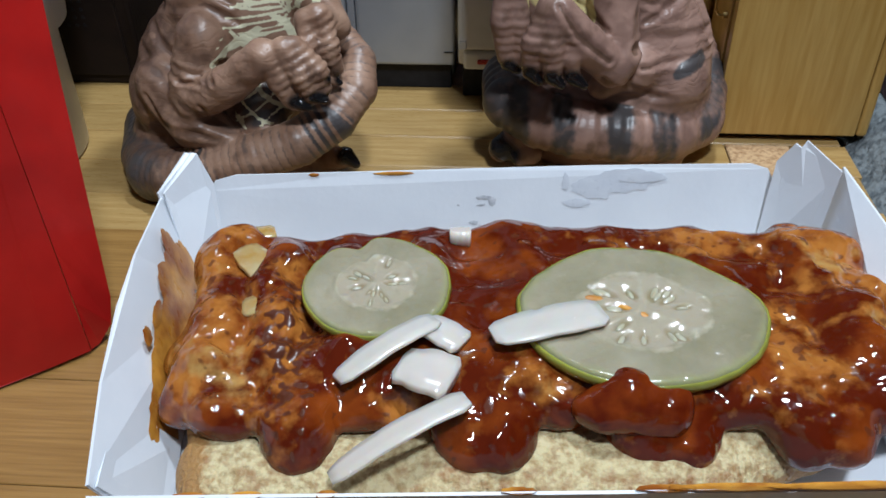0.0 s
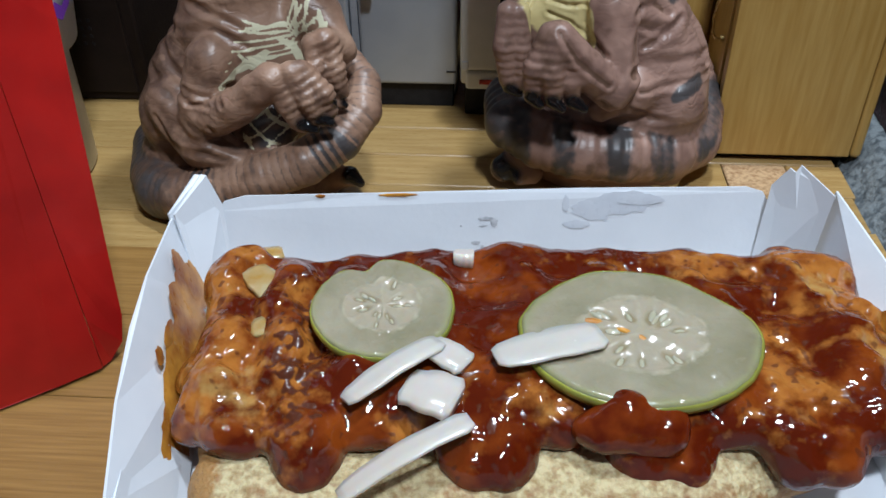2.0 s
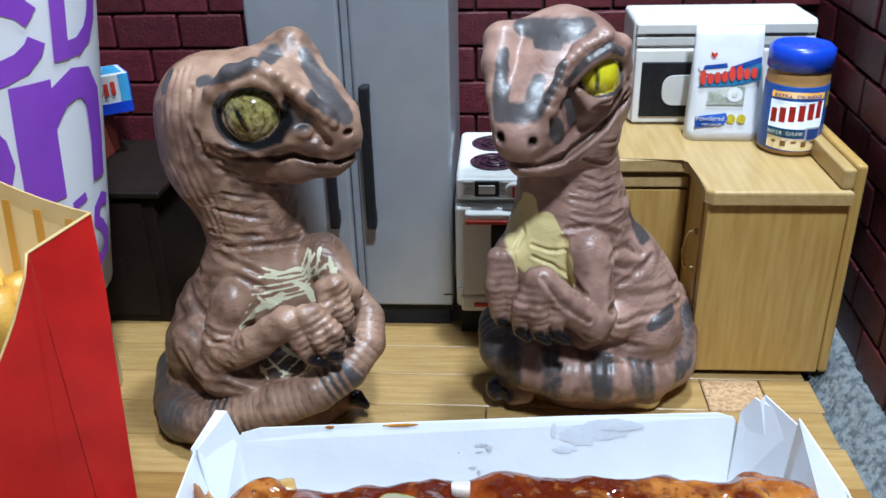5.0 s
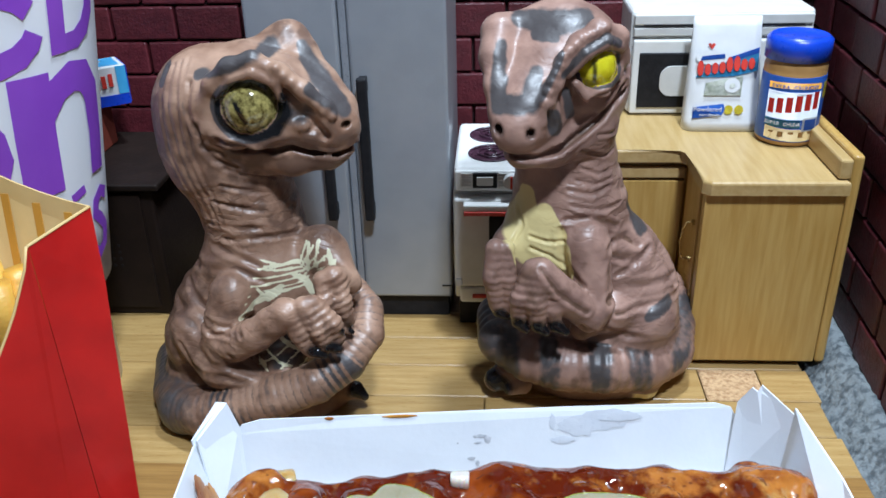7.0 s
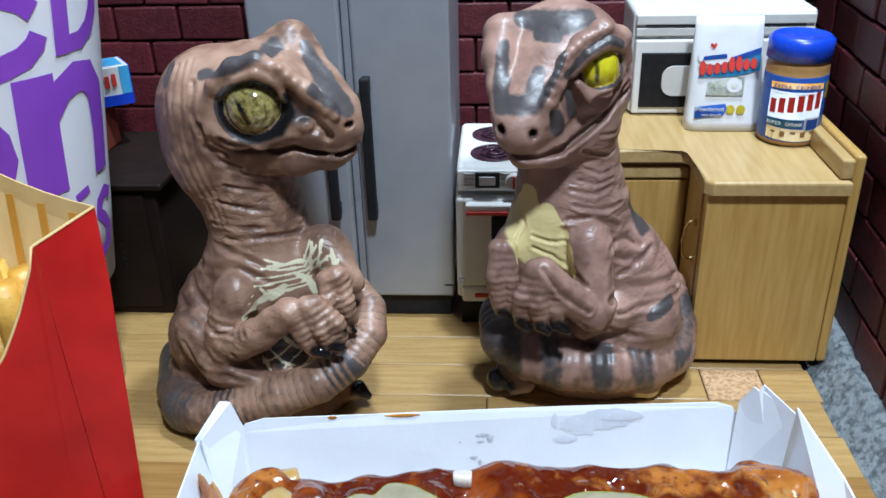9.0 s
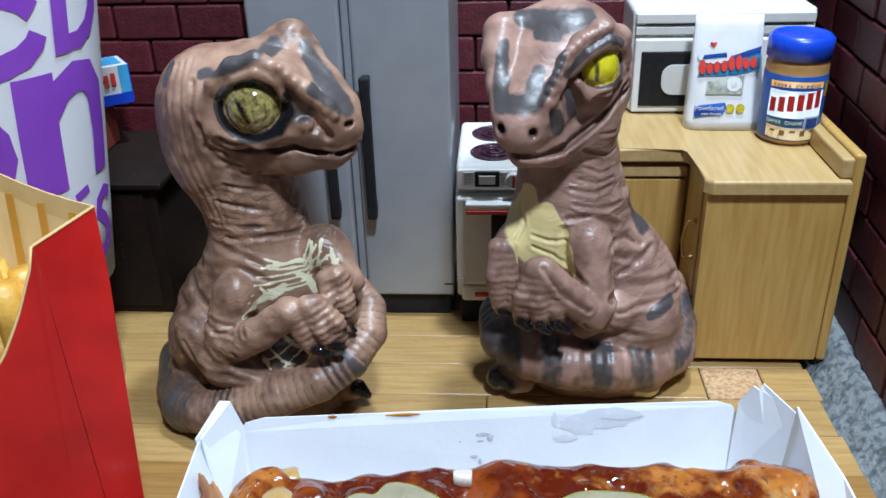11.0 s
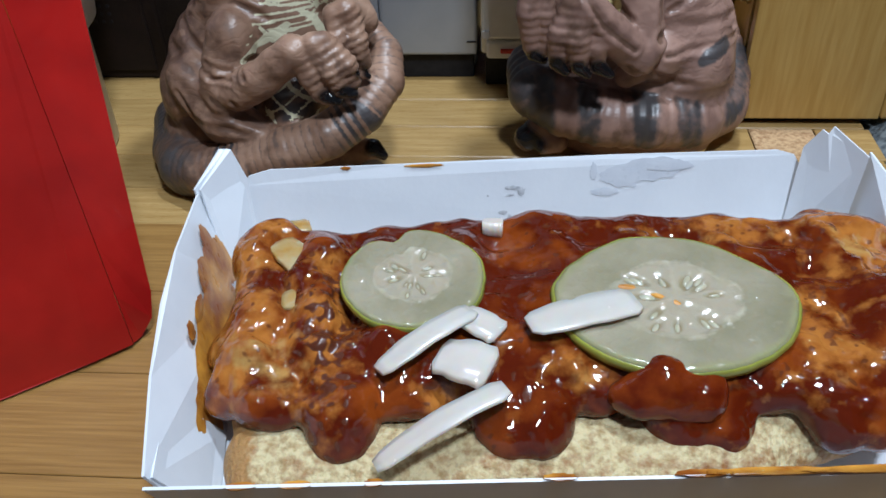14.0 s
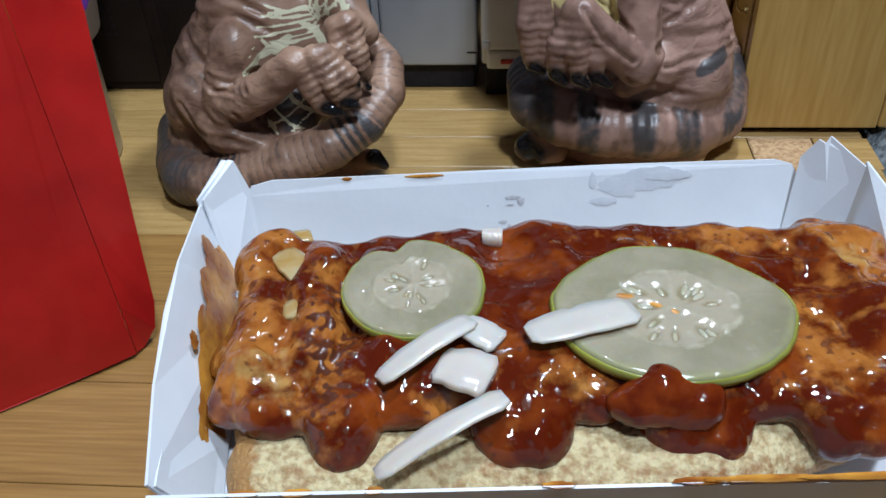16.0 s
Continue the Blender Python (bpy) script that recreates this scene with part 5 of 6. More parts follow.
onion_piece((-0.560, 1.760, 0.226), (-0.460, 1.800, 0.226), 0.060, 0.010, 0.006, M_ONION_SAUCED, label="onion piece soaked in orange-brown sauce")
# ---- two crouching dinosaur figurines, each one plain mesh ----
H_FIG = 0.0060


def along(p, spots, depth=1.0):
    """For each point the distance to a tapered line in units of its radius, and how far along the line it lies; depth < 1 reaches through y."""
    w = np.array((1.0, depth, 1.0))
    best, where, run = np.full(len(p), 99.0), np.zeros(len(p)), 0.0
    for a, b in zip(spots, spots[1:]):
        pa, pb = np.array(a[:3]) * w, np.array(b[:3]) * w
        ab = pb - pa
        t = np.clip(((p * w - pa) @ ab) / (ab @ ab), 0, 1)
        d = np.linalg.norm(p * w - pa - t[:, None] * ab, axis=1) / (a[3] + (b[3] - a[3]) * t)
        closer = d < best
        best, where = np.where(closer, d, best), np.where(closer, run + t * np.linalg.norm(np.array(b[:3]) - np.array(a[:3])), where)
        run += np.linalg.norm(np.array(b[:3]) - np.array(a[:3]))
    return best, where


def strokes(p, lines, depth=0.45):
    """1 on any of the tapered lines, fading to 0 at 1.4 times their radius."""
    return np.maximum.reduce([np.clip((1.4 - along(p, line, depth)[0]) / 0.7, 0, 1) for line in lines])


def grooves(p, lines, depth=0.45):
    """A soft valley on each line with low banks at its sides."""
    total = np.zeros(len(p))
    for line in lines:
        d = along(p, line, depth)[0]
        total += 0.45 * np.exp(-((d - 2.3) / 0.9) ** 2) - np.exp(-(d / 1.1) ** 2)
    return total


def normals(verts, quads):
    v = verts[quads]
    n = np.cross(v[:, 2] - v[:, 0], v[:, 3] - v[:, 1])
    total = np.zeros_like(verts)
    for k in range(4):
        np.add.at(total, quads[:, k], n)
    total /= np.linalg.norm(total, axis=1, keepdims=True) + 1e-12
    return total


def ridge_waves(p, way, scale, seed):
    """Skin folds across a direction."""
    s = p @ np.array(way)
    return np.sin(s * scale + 2.2 * fuzz(p, 4.5, seed)) * (0.6 + 0.4 * fuzz(p, 9, seed + 1))


def figurine_a():
    c = Clay((-1.22, 2.02, -0.02), (-0.16, 3.0, 1.42), H_FIG)
    # trunk, neck
    c.ball(-0.745, 2.560, 0.164, 0.288, 0.27, 0.267, 0.05)
    c.ball(-0.680, 2.510, 0.473, 0.216, 0.18, 0.203, 0.08)
    c.ball(-0.870, 2.520, 0.307, 0.160, 0.18, 0.210, 0.08)
    c.ball(-0.948, 2.500, 0.091, 0.144, 0.2, 0.144, 0.06)
    c.ball(-0.718, 2.500, 0.007, 0.289, 0.22, 0.103, 0.05)
    c.chain([(-0.709, 2.520, 0.576, 0.176), (-0.706, 2.530, 0.673, 0.149), (-0.726, 2.530, 0.769, 0.149), (-0.768, 2.530, 0.878, 0.176)], 0.05)
    # head
    c.ball(-0.770, 2.520, 1.074, 0.201, 0.18, 0.191, 0.06)
    c.ball(-0.825, 2.540, 0.962, 0.152, 0.16, 0.159, 0.06)
    c.ball(-0.627, 2.490, 1.079, 0.205, 0.165, 0.174, 0.05)
    c.chain([(-0.668, 2.540, 1.211, 0.059), (-0.613, 2.600, 1.205, 0.060), (-0.557, 2.620, 1.232, 0.072), (-0.516, 2.600, 1.208, 0.055)], 0.04)
    c.chain([(-0.557, 2.460, 1.097, 0.137), (-0.450, 2.430, 1.066, 0.099), (-0.390, 2.410, 1.040, 0.073)], 0.04)
    c.chain([(-0.505, 2.580, 1.199, 0.051), (-0.442, 2.540, 1.135, 0.049), (-0.387, 2.490, 1.078, 0.048), (-0.367, 2.430, 1.030, 0.044)], 0.035)
    c.chain([(-0.676, 2.450, 0.962, 0.088), (-0.529, 2.420, 0.945, 0.059), (-0.413, 2.410, 0.957, 0.045), (-0.376, 2.410, 0.966, 0.034)], 0.025)
    # eye in its socket, lids, beaded brow
    c.ball(-0.593, 2.285, 1.144, 0.093, 0.085, 0.091, 0.012, cut=True)
    c.chain([(-0.761, 2.370, 1.115, 0.023), (-0.724, 2.345, 1.190, 0.026), (-0.662, 2.335, 1.242, 0.027), (-0.592, 2.335, 1.259, 0.027), (-0.518, 2.335, 1.224, 0.027), (-0.455, 2.335, 1.173, 0.024), (-0.399, 2.345, 1.121, 0.021), (-0.380, 2.360, 1.064, 0.018)], 0.02)
    c.chain([(-0.767, 2.370, 1.110, 0.015), (-0.751, 2.350, 1.059, 0.017), (-0.692, 2.335, 1.025, 0.018), (-0.612, 2.330, 1.020, 0.018), (-0.531, 2.335, 1.042, 0.015)], 0.02)
    c.chain([(-0.700, 2.325, 1.163, 0.011), (-0.654, 2.315, 1.213, 0.014), (-0.589, 2.310, 1.232, 0.016), (-0.534, 2.315, 1.201, 0.013), (-0.516, 2.325, 1.148, 0.011)], 0.01)
    for k in range(8):
        t = k / 7
        c.ball(-0.523 + 0.144 * t, 2.312 + 0.023 * t, 1.244 - 0.147 * t, 0.0145, k=0.008)
    eye_at, eye_r = np.array((-0.623, 2.368, 1.120)), np.array((0.084, 0.080, 0.084))
    c.ball(*eye_at, *eye_r, 0.003)
    # mouth, nostril, hollow of the cheek
    c.chain([(-0.740, 2.360, 1.017, 0.012), (-0.665, 2.355, 0.991, 0.014), (-0.562, 2.355, 0.986, 0.013), (-0.511, 2.360, 1.000, 0.013), (-0.447, 2.372, 0.979, 0.014), (-0.380, 2.378, 0.971, 0.012), (-0.334, 2.400, 0.988, 0.010)], 0.006, cut=True)
    c.chain([(-0.492, 2.315, 1.117, 0.024), (-0.449, 2.325, 1.076, 0.028), (-0.406, 2.345, 1.038, 0.017)], 0.012, cut=True)
    c.ball(-0.467, 2.345, 1.070, 0.025, 0.03, 0.021, 0.012)
    c.ball(-0.436, 2.360, 1.040, 0.017, 0.025, 0.015, 0.01)
    c.ball(-0.348, 2.370, 1.061, 0.012, 0.03, 0.010, 0.008, cut=True)
    # near foreleg
    c.ball(-0.752, 2.335, 0.496, 0.071, 0.07, 0.084, 0.01)
    c.chain([(-0.756, 2.330, 0.498, 0.071), (-0.801, 2.280, 0.368, 0.057), (-0.776, 2.260, 0.347, 0.057), (-0.669, 2.235, 0.407, 0.054), (-0.554, 2.220, 0.501, 0.051)], 0.01)
    c.chain([(-0.537, 2.215, 0.513, 0.035), (-0.511, 2.205, 0.441, 0.033), (-0.489, 2.210, 0.384, 0.028)], 0.009)
    c.chain([(-0.495, 2.220, 0.524, 0.035), (-0.450, 2.210, 0.455, 0.033), (-0.435, 2.215, 0.398, 0.027)], 0.009)
    c.chain([(-0.470, 2.235, 0.526, 0.031), (-0.413, 2.225, 0.463, 0.030), (-0.397, 2.230, 0.410, 0.023)], 0.009)
    c.chain([(-0.478, 2.205, 0.375, 0.023), (-0.435, 2.200, 0.362, 0.011)], 0.006)
    c.chain([(-0.424, 2.210, 0.389, 0.021), (-0.393, 2.205, 0.384, 0.011)], 0.006)
    # far foreleg
    c.ball(-0.478, 2.470, 0.603, 0.078, 0.08, 0.078, 0.04)
    c.chain([(-0.445, 2.450, 0.588, 0.063), (-0.387, 2.380, 0.526, 0.044), (-0.417, 2.320, 0.575, 0.039)], 0.02)
    c.chain([(-0.451, 2.310, 0.572, 0.030), (-0.437, 2.285, 0.513, 0.030), (-0.419, 2.290, 0.439, 0.025)], 0.009)
    c.chain([(-0.406, 2.320, 0.567, 0.030), (-0.389, 2.295, 0.504, 0.030), (-0.377, 2.300, 0.434, 0.025)], 0.009)
    c.chain([(-0.389, 2.290, 0.406, 0.018), (-0.363, 2.285, 0.396, 0.009)], 0.006)
    # belly, thigh, shin, tail, foot
    c.ball(-0.627, 2.400, 0.247, 0.106, 0.14, 0.106, 0.03)
    c.ball(-0.945, 2.450, 0.275, 0.098, 0.14, 0.130, 0.014)
    c.chain([(-0.905, 2.370, 0.343, 0.087), (-0.801, 2.280, 0.262, 0.075), (-0.703, 2.250, 0.226, 0.045)], 0.012)
    tail = [(-1.033, 2.800, -0.024, 0.113), (-1.070, 2.600, 0.058, 0.102), (-1.024, 2.420, 0.060, 0.093), (-0.962, 2.300, 0.073, 0.089), (-0.878, 2.245, 0.098, 0.080), (-0.749, 2.215, 0.137, 0.075), (-0.617, 2.215, 0.188, 0.070), (-0.491, 2.240, 0.228, 0.068), (-0.393, 2.290, 0.280, 0.065), (-0.333, 2.360, 0.340, 0.060), (-0.334, 2.430, 0.394, 0.053), (-0.389, 2.500, 0.441, 0.042)]
    c.chain(tail, 0.007)
    c.chain([(-0.487, 2.450, 0.048, 0.052), (-0.407, 2.410, 0.074, 0.034)], 0.02)
    c.chain([(-0.392, 2.405, 0.083, 0.030), (-0.359, 2.390, 0.065, 0.016)], 0.01)
    p, quads = c.skin()
    face_way = normals(p, quads)
    eye = np.linalg.norm((p - eye_at) / eye_r, axis=1)
    is_eye = (eye < 1.06) & (p[:, 1] < 2.36)
    n1, n2, n3 = fuzz(p, 7, 1), fuzz(p, 16, 2), fuzz(p, 3.2, 3)
    tail_d, tail_s = along(p, tail)
    on_tail = step(1.22 - tail_d, 0.0, 0.15)
    neck = step(p[:, 2], 0.60, 0.68) * step(-p[:, 2], -0.92, -0.80)
    trunk = step(-p[:, 2], -0.62, -0.50) * step(p[:, 2], 0.10, 0.2) * (1 - on_tail)
    rings = on_tail * np.sin(tail_s * 250 + 1.6 * n1)
    mouth = [
        [(-0.728, 2.326, 1.029, 0.007), (-0.652, 2.314, 1.007, 0.007), (-0.566, 2.366, 0.982, 0.008), (-0.514, 2.374, 0.995, 0.008), (-0.450, 2.386, 0.974, 0.008), (-0.382, 2.386, 0.968, 0.008), (-0.336, 2.410, 0.984, 0.008)],
    ]
    creases = [
        [(-0.866, 2.360, 0.657, 0.009), (-0.769, 2.370, 0.646, 0.011), (-0.657, 2.350, 0.598, 0.007)],
        [(-0.913, 2.494, 0.541, 0.010), (-0.731, 2.342, 0.598, 0.011), (-0.645, 2.338, 0.547, 0.007)],
        [(-0.931, 2.438, 0.489, 0.009), (-0.870, 2.370, 0.442, 0.011), (-0.805, 2.246, 0.422, 0.009)],
        [(-0.979, 2.434, 0.425, 0.010), (-0.888, 2.306, 0.405, 0.013), (-0.793, 2.210, 0.350, 0.014), (-0.710, 2.242, 0.274, 0.013), (-0.649, 2.194, 0.250, 0.009)],
        [(-0.932, 2.278, 0.346, 0.007), (-0.883, 2.254, 0.274, 0.009), (-0.777, 2.210, 0.267, 0.009), (-0.678, 2.206, 0.236, 0.007)],
        [(-0.702, 2.294, 0.446, 0.007), (-0.696, 2.198, 0.433, 0.007)],
        [(-0.815, 2.254, 0.449, 0.007), (-0.745, 2.254, 0.428, 0.007)],
        [(-0.811, 2.246, 0.411, 0.005), (-0.740, 2.218, 0.417, 0.005)],
        [(-0.742, 2.198, 0.358, 0.007), (-0.696, 2.302, 0.285, 0.007), (-0.604, 2.338, 0.333, 0.007)],
        [(-0.779, 2.362, 0.813, 0.005), (-0.679, 2.374, 0.785, 0.007), (-0.563, 2.482, 0.748, 0.005)],
        [(-0.817, 2.398, 0.728, 0.005), (-0.669, 2.374, 0.722, 0.007), (-0.554, 2.494, 0.684, 0.006)],
        [(-0.766, 2.374, 0.680, 0.007), (-0.640, 2.386, 0.685, 0.007), (-0.548, 2.458, 0.666, 0.006)],
        [(-0.744, 2.362, 0.870, 0.005), (-0.660, 2.394, 0.837, 0.007), (-0.579, 2.494, 0.802, 0.005)],
        [(-0.728, 2.362, 0.925, 0.005), (-0.623, 2.410, 0.878, 0.005), (-0.579, 2.522, 0.826, 0.005)],
        [(-0.780, 2.350, 0.994, 0.008), (-0.747, 2.354, 0.956, 0.009), (-0.693, 2.362, 0.925, 0.007)],
        [(-0.785, 2.338, 1.068, 0.008), (-0.779, 2.350, 0.999, 0.008), (-0.726, 2.350, 0.975, 0.007)],
        [(-0.798, 2.374, 1.186, 0.007), (-0.808, 2.350, 1.108, 0.007), (-0.786, 2.338, 1.042, 0.007)],
    ]
    back_lines = [
        [(-0.882, 2.442, 1.210, 0.005), (-0.900, 2.386, 1.114, 0.005), (-0.896, 2.386, 0.962, 0.005), (-0.848, 2.386, 0.821, 0.005), (-0.835, 2.422, 0.707, 0.005)],
        [(-0.857, 2.434, 1.222, 0.005), (-0.872, 2.374, 1.118, 0.005), (-0.864, 2.362, 0.971, 0.005), (-0.822, 2.374, 0.827, 0.005), (-0.803, 2.386, 0.724, 0.005)],
        [(-0.834, 2.434, 1.232, 0.005), (-0.841, 2.350, 1.125, 0.005), (-0.841, 2.362, 0.971, 0.005), (-0.796, 2.362, 0.832, 0.005), (-0.780, 2.374, 0.730, 0.005)],
        [(-0.812, 2.434, 1.242, 0.005), (-0.819, 2.350, 1.125, 0.005), (-0.814, 2.350, 0.976, 0.005), (-0.775, 2.362, 0.832, 0.005), (-0.762, 2.374, 0.730, 0.005)],
    ]
    paws = np.maximum(bump_ball(p, (-0.456, 2.215, 0.456), (0.11, 0.07, 0.10)), bump_ball(p, (-0.402, 2.290, 0.515), (0.07, 0.06, 0.11)))
    lines = grooves(p, back_lines)
    push = 0.0065 * grooves(p, creases) * (1 - on_tail) + 0.012 * grooves(p, mouth) + 0.0028 * lines + 0.0022 * neck * ridge_waves(p, (0.45, 0.1, 1.0), 95, 4) + 0.0022 * trunk * ridge_waves(p, (0.7, 0.1, 0.8), 80, 6)
    push += 0.0008 * rings + 0.0022 * step(paws, 0.5, 0.8) * np.sin((p[:, 2] - 0.4 * p[:, 0]) * 260) + 0.002 * n2 + 0.001 * fuzz(p, 40, 5)
    push = np.where(eye < 1.25, 0, push)
    verts = p + face_way * push[:, None]
    # paint: dark crown, snout, cheek hollow and back grooves, dark streaks on the tail, cream breast and belly net,
    # black claws, socket and pupil
    crown = [
        [(-0.775, 2.386, 1.207, 0.013), (-0.664, 2.302, 1.257, 0.024), (-0.601, 2.326, 1.292, 0.035), (-0.590, 2.514, 1.251, 0.031)],
        [(-0.497, 2.542, 1.254, 0.015), (-0.457, 2.494, 1.193, 0.026), (-0.398, 2.422, 1.151, 0.028), (-0.351, 2.386, 1.104, 0.022)],
        [(-0.433, 2.326, 1.180, 0.018), (-0.372, 2.378, 1.113, 0.022)],
        [(-0.886, 2.458, 1.217, 0.014), (-0.901, 2.418, 1.174, 0.012)],
    ]
    breast = [
        [(-0.514, 2.422, 0.651, 0.004), (-0.538, 2.398, 0.586, 0.004), (-0.593, 2.374, 0.590, 0.004), (-0.654, 2.350, 0.618, 0.003)],
        [(-0.490, 2.398, 0.645, 0.004), (-0.534, 2.398, 0.571, 0.004), (-0.594, 2.362, 0.576, 0.004), (-0.663, 2.338, 0.592, 0.003)],
        [(-0.472, 2.398, 0.627, 0.004), (-0.530, 2.398, 0.557, 0.004), (-0.595, 2.350, 0.561, 0.004), (-0.677, 2.338, 0.559, 0.003)],
        [(-0.450, 2.386, 0.615, 0.004), (-0.526, 2.398, 0.542, 0.004), (-0.599, 2.350, 0.541, 0.004), (-0.686, 2.326, 0.533, 0.003)],
        [(-0.432, 2.386, 0.597, 0.004), (-0.522, 2.398, 0.527, 0.004), (-0.603, 2.350, 0.520, 0.004), (-0.691, 2.302, 0.513, 0.003)],
        [(-0.401, 2.330, 0.608, 0.004), (-0.517, 2.398, 0.513, 0.004), (-0.604, 2.338, 0.506, 0.004), (-0.698, 2.282, 0.492, 0.003)],
        [(-0.473, 2.410, 0.657, 0.006), (-0.487, 2.398, 0.578, 0.007), (-0.460, 2.222, 0.550, 0.009)],
        [(-0.505, 2.410, 0.649, 0.005), (-0.515, 2.398, 0.557, 0.006), (-0.466, 2.234, 0.559, 0.009)],
        [(-0.442, 2.410, 0.633, 0.005), (-0.432, 2.378, 0.597, 0.009), (-0.392, 2.318, 0.609, 0.012)],
        [(-0.595, 2.350, 0.524, 0.009), (-0.656, 2.326, 0.491, 0.012), (-0.712, 2.278, 0.448, 0.011)],
        [(-0.667, 2.326, 0.525, 0.005), (-0.638, 2.338, 0.484, 0.007), (-0.593, 2.350, 0.507, 0.005)],
        [(-0.506, 2.402, 0.478, 0.011), (-0.525, 2.398, 0.527, 0.009), (-0.560, 2.374, 0.557, 0.005)],
        [(-0.547, 2.398, 0.594, 0.005), (-0.584, 2.374, 0.590, 0.005), (-0.642, 2.350, 0.594, 0.004)],
        [(-0.455, 2.386, 0.605, 0.005), (-0.446, 2.278, 0.582, 0.006), (-0.449, 2.230, 0.549, 0.006)],
        [(-0.419, 2.386, 0.601, 0.005), (-0.432, 2.294, 0.593, 0.005), (-0.446, 2.270, 0.546, 0.005)],
    ]
    belly_rim = [
        [(-0.669, 2.278, 0.284, 0.007), (-0.633, 2.210, 0.261, 0.011), (-0.552, 2.198, 0.270, 0.011), (-0.461, 2.230, 0.298, 0.007)],
    ]
    black_lines = [
        [(-0.697, 2.326, 1.089, 0.008), (-0.666, 2.326, 1.049, 0.012), (-0.605, 2.314, 1.040, 0.013), (-0.544, 2.322, 1.054, 0.015), (-0.515, 2.338, 1.102, 0.018), (-0.511, 2.314, 1.165, 0.011)],
        [(-0.473, 2.186, 0.387, 0.019), (-0.431, 2.198, 0.363, 0.012)],
        [(-0.421, 2.198, 0.397, 0.018), (-0.388, 2.198, 0.389, 0.012)],
        [(-0.377, 2.234, 0.441, 0.016), (-0.362, 2.278, 0.401, 0.011)],
    ]
    feet = [
        [(-0.384, 2.386, 0.097, 0.029), (-0.353, 2.374, 0.075, 0.020)],
    ]
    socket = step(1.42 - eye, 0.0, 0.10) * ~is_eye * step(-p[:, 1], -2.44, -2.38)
    clusters = step(np.sin(tail_s * 17.0 + 1.5 * n3 + 0.6) + 0.5 * n1, 0.25, 0.9)
    bands = on_tail * np.maximum(1.0 * clusters * step(-rings, -0.5, 0.3), 0.45 * step(-rings, 0.3, 0.9))
    flank = on_tail * step(0.85 - tail_s, 0.0, 0.35) * (0.62 + 0.5 * n1)
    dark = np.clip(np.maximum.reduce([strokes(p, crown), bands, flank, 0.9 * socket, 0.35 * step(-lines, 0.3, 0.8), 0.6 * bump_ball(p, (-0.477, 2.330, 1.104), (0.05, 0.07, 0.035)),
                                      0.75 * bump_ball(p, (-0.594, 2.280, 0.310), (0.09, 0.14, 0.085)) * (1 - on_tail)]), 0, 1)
    net = np.minimum(np.abs(np.sin(46 * p[:, 0] + 30 * p[:, 2] + 4.0 * n1)), np.abs(np.sin(44 * p[:, 2] - 36 * p[:, 0] + 4.0 * n1 + 1.0)))
    belly = bump_ball(p, (-0.594, 2.280, 0.310), (0.10, 0.16, 0.095)) * (1 - on_tail) * step(p[:, 1], 2.245, 2.27)
    cream = np.clip(np.maximum.reduce([strokes(p, breast) * (1 - step(paws, 0.15, 0.35)), step(belly, 0.45, 0.65) * step(0.30 - net, 0.0, 0.12), strokes(p, belly_rim) * (1 - on_tail) * step(p[:, 1], 2.24, 2.26)]), 0, 1)
    slit = (1 - step(np.abs(p[:, 0] - eye_at[0] + 0.012 + 0.42 * (p[:, 2] - eye_at[2])), 0.006, 0.012)) * step(0.046 - np.abs(p[:, 2] - eye_at[2]), 0.0, 0.02)
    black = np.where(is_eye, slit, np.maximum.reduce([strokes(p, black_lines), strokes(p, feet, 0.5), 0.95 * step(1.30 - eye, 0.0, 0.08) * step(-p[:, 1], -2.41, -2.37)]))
    # mottled tone, plus shade painted into the creases and over the left side
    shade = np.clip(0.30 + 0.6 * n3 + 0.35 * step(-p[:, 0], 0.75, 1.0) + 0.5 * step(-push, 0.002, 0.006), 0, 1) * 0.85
    face = is_eye[quads].all(1).astype(int)
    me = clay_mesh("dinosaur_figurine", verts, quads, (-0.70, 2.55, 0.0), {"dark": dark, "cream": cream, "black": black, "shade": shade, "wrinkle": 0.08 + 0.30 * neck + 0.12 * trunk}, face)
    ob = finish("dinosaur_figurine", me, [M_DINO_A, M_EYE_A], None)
    ob.location = (-0.70 * U, 2.55 * U, 0.0)
    tagged(ob, "brown vinyl baby dinosaur figurine with head turned in profile", "figurine", "dinosaur figurines")


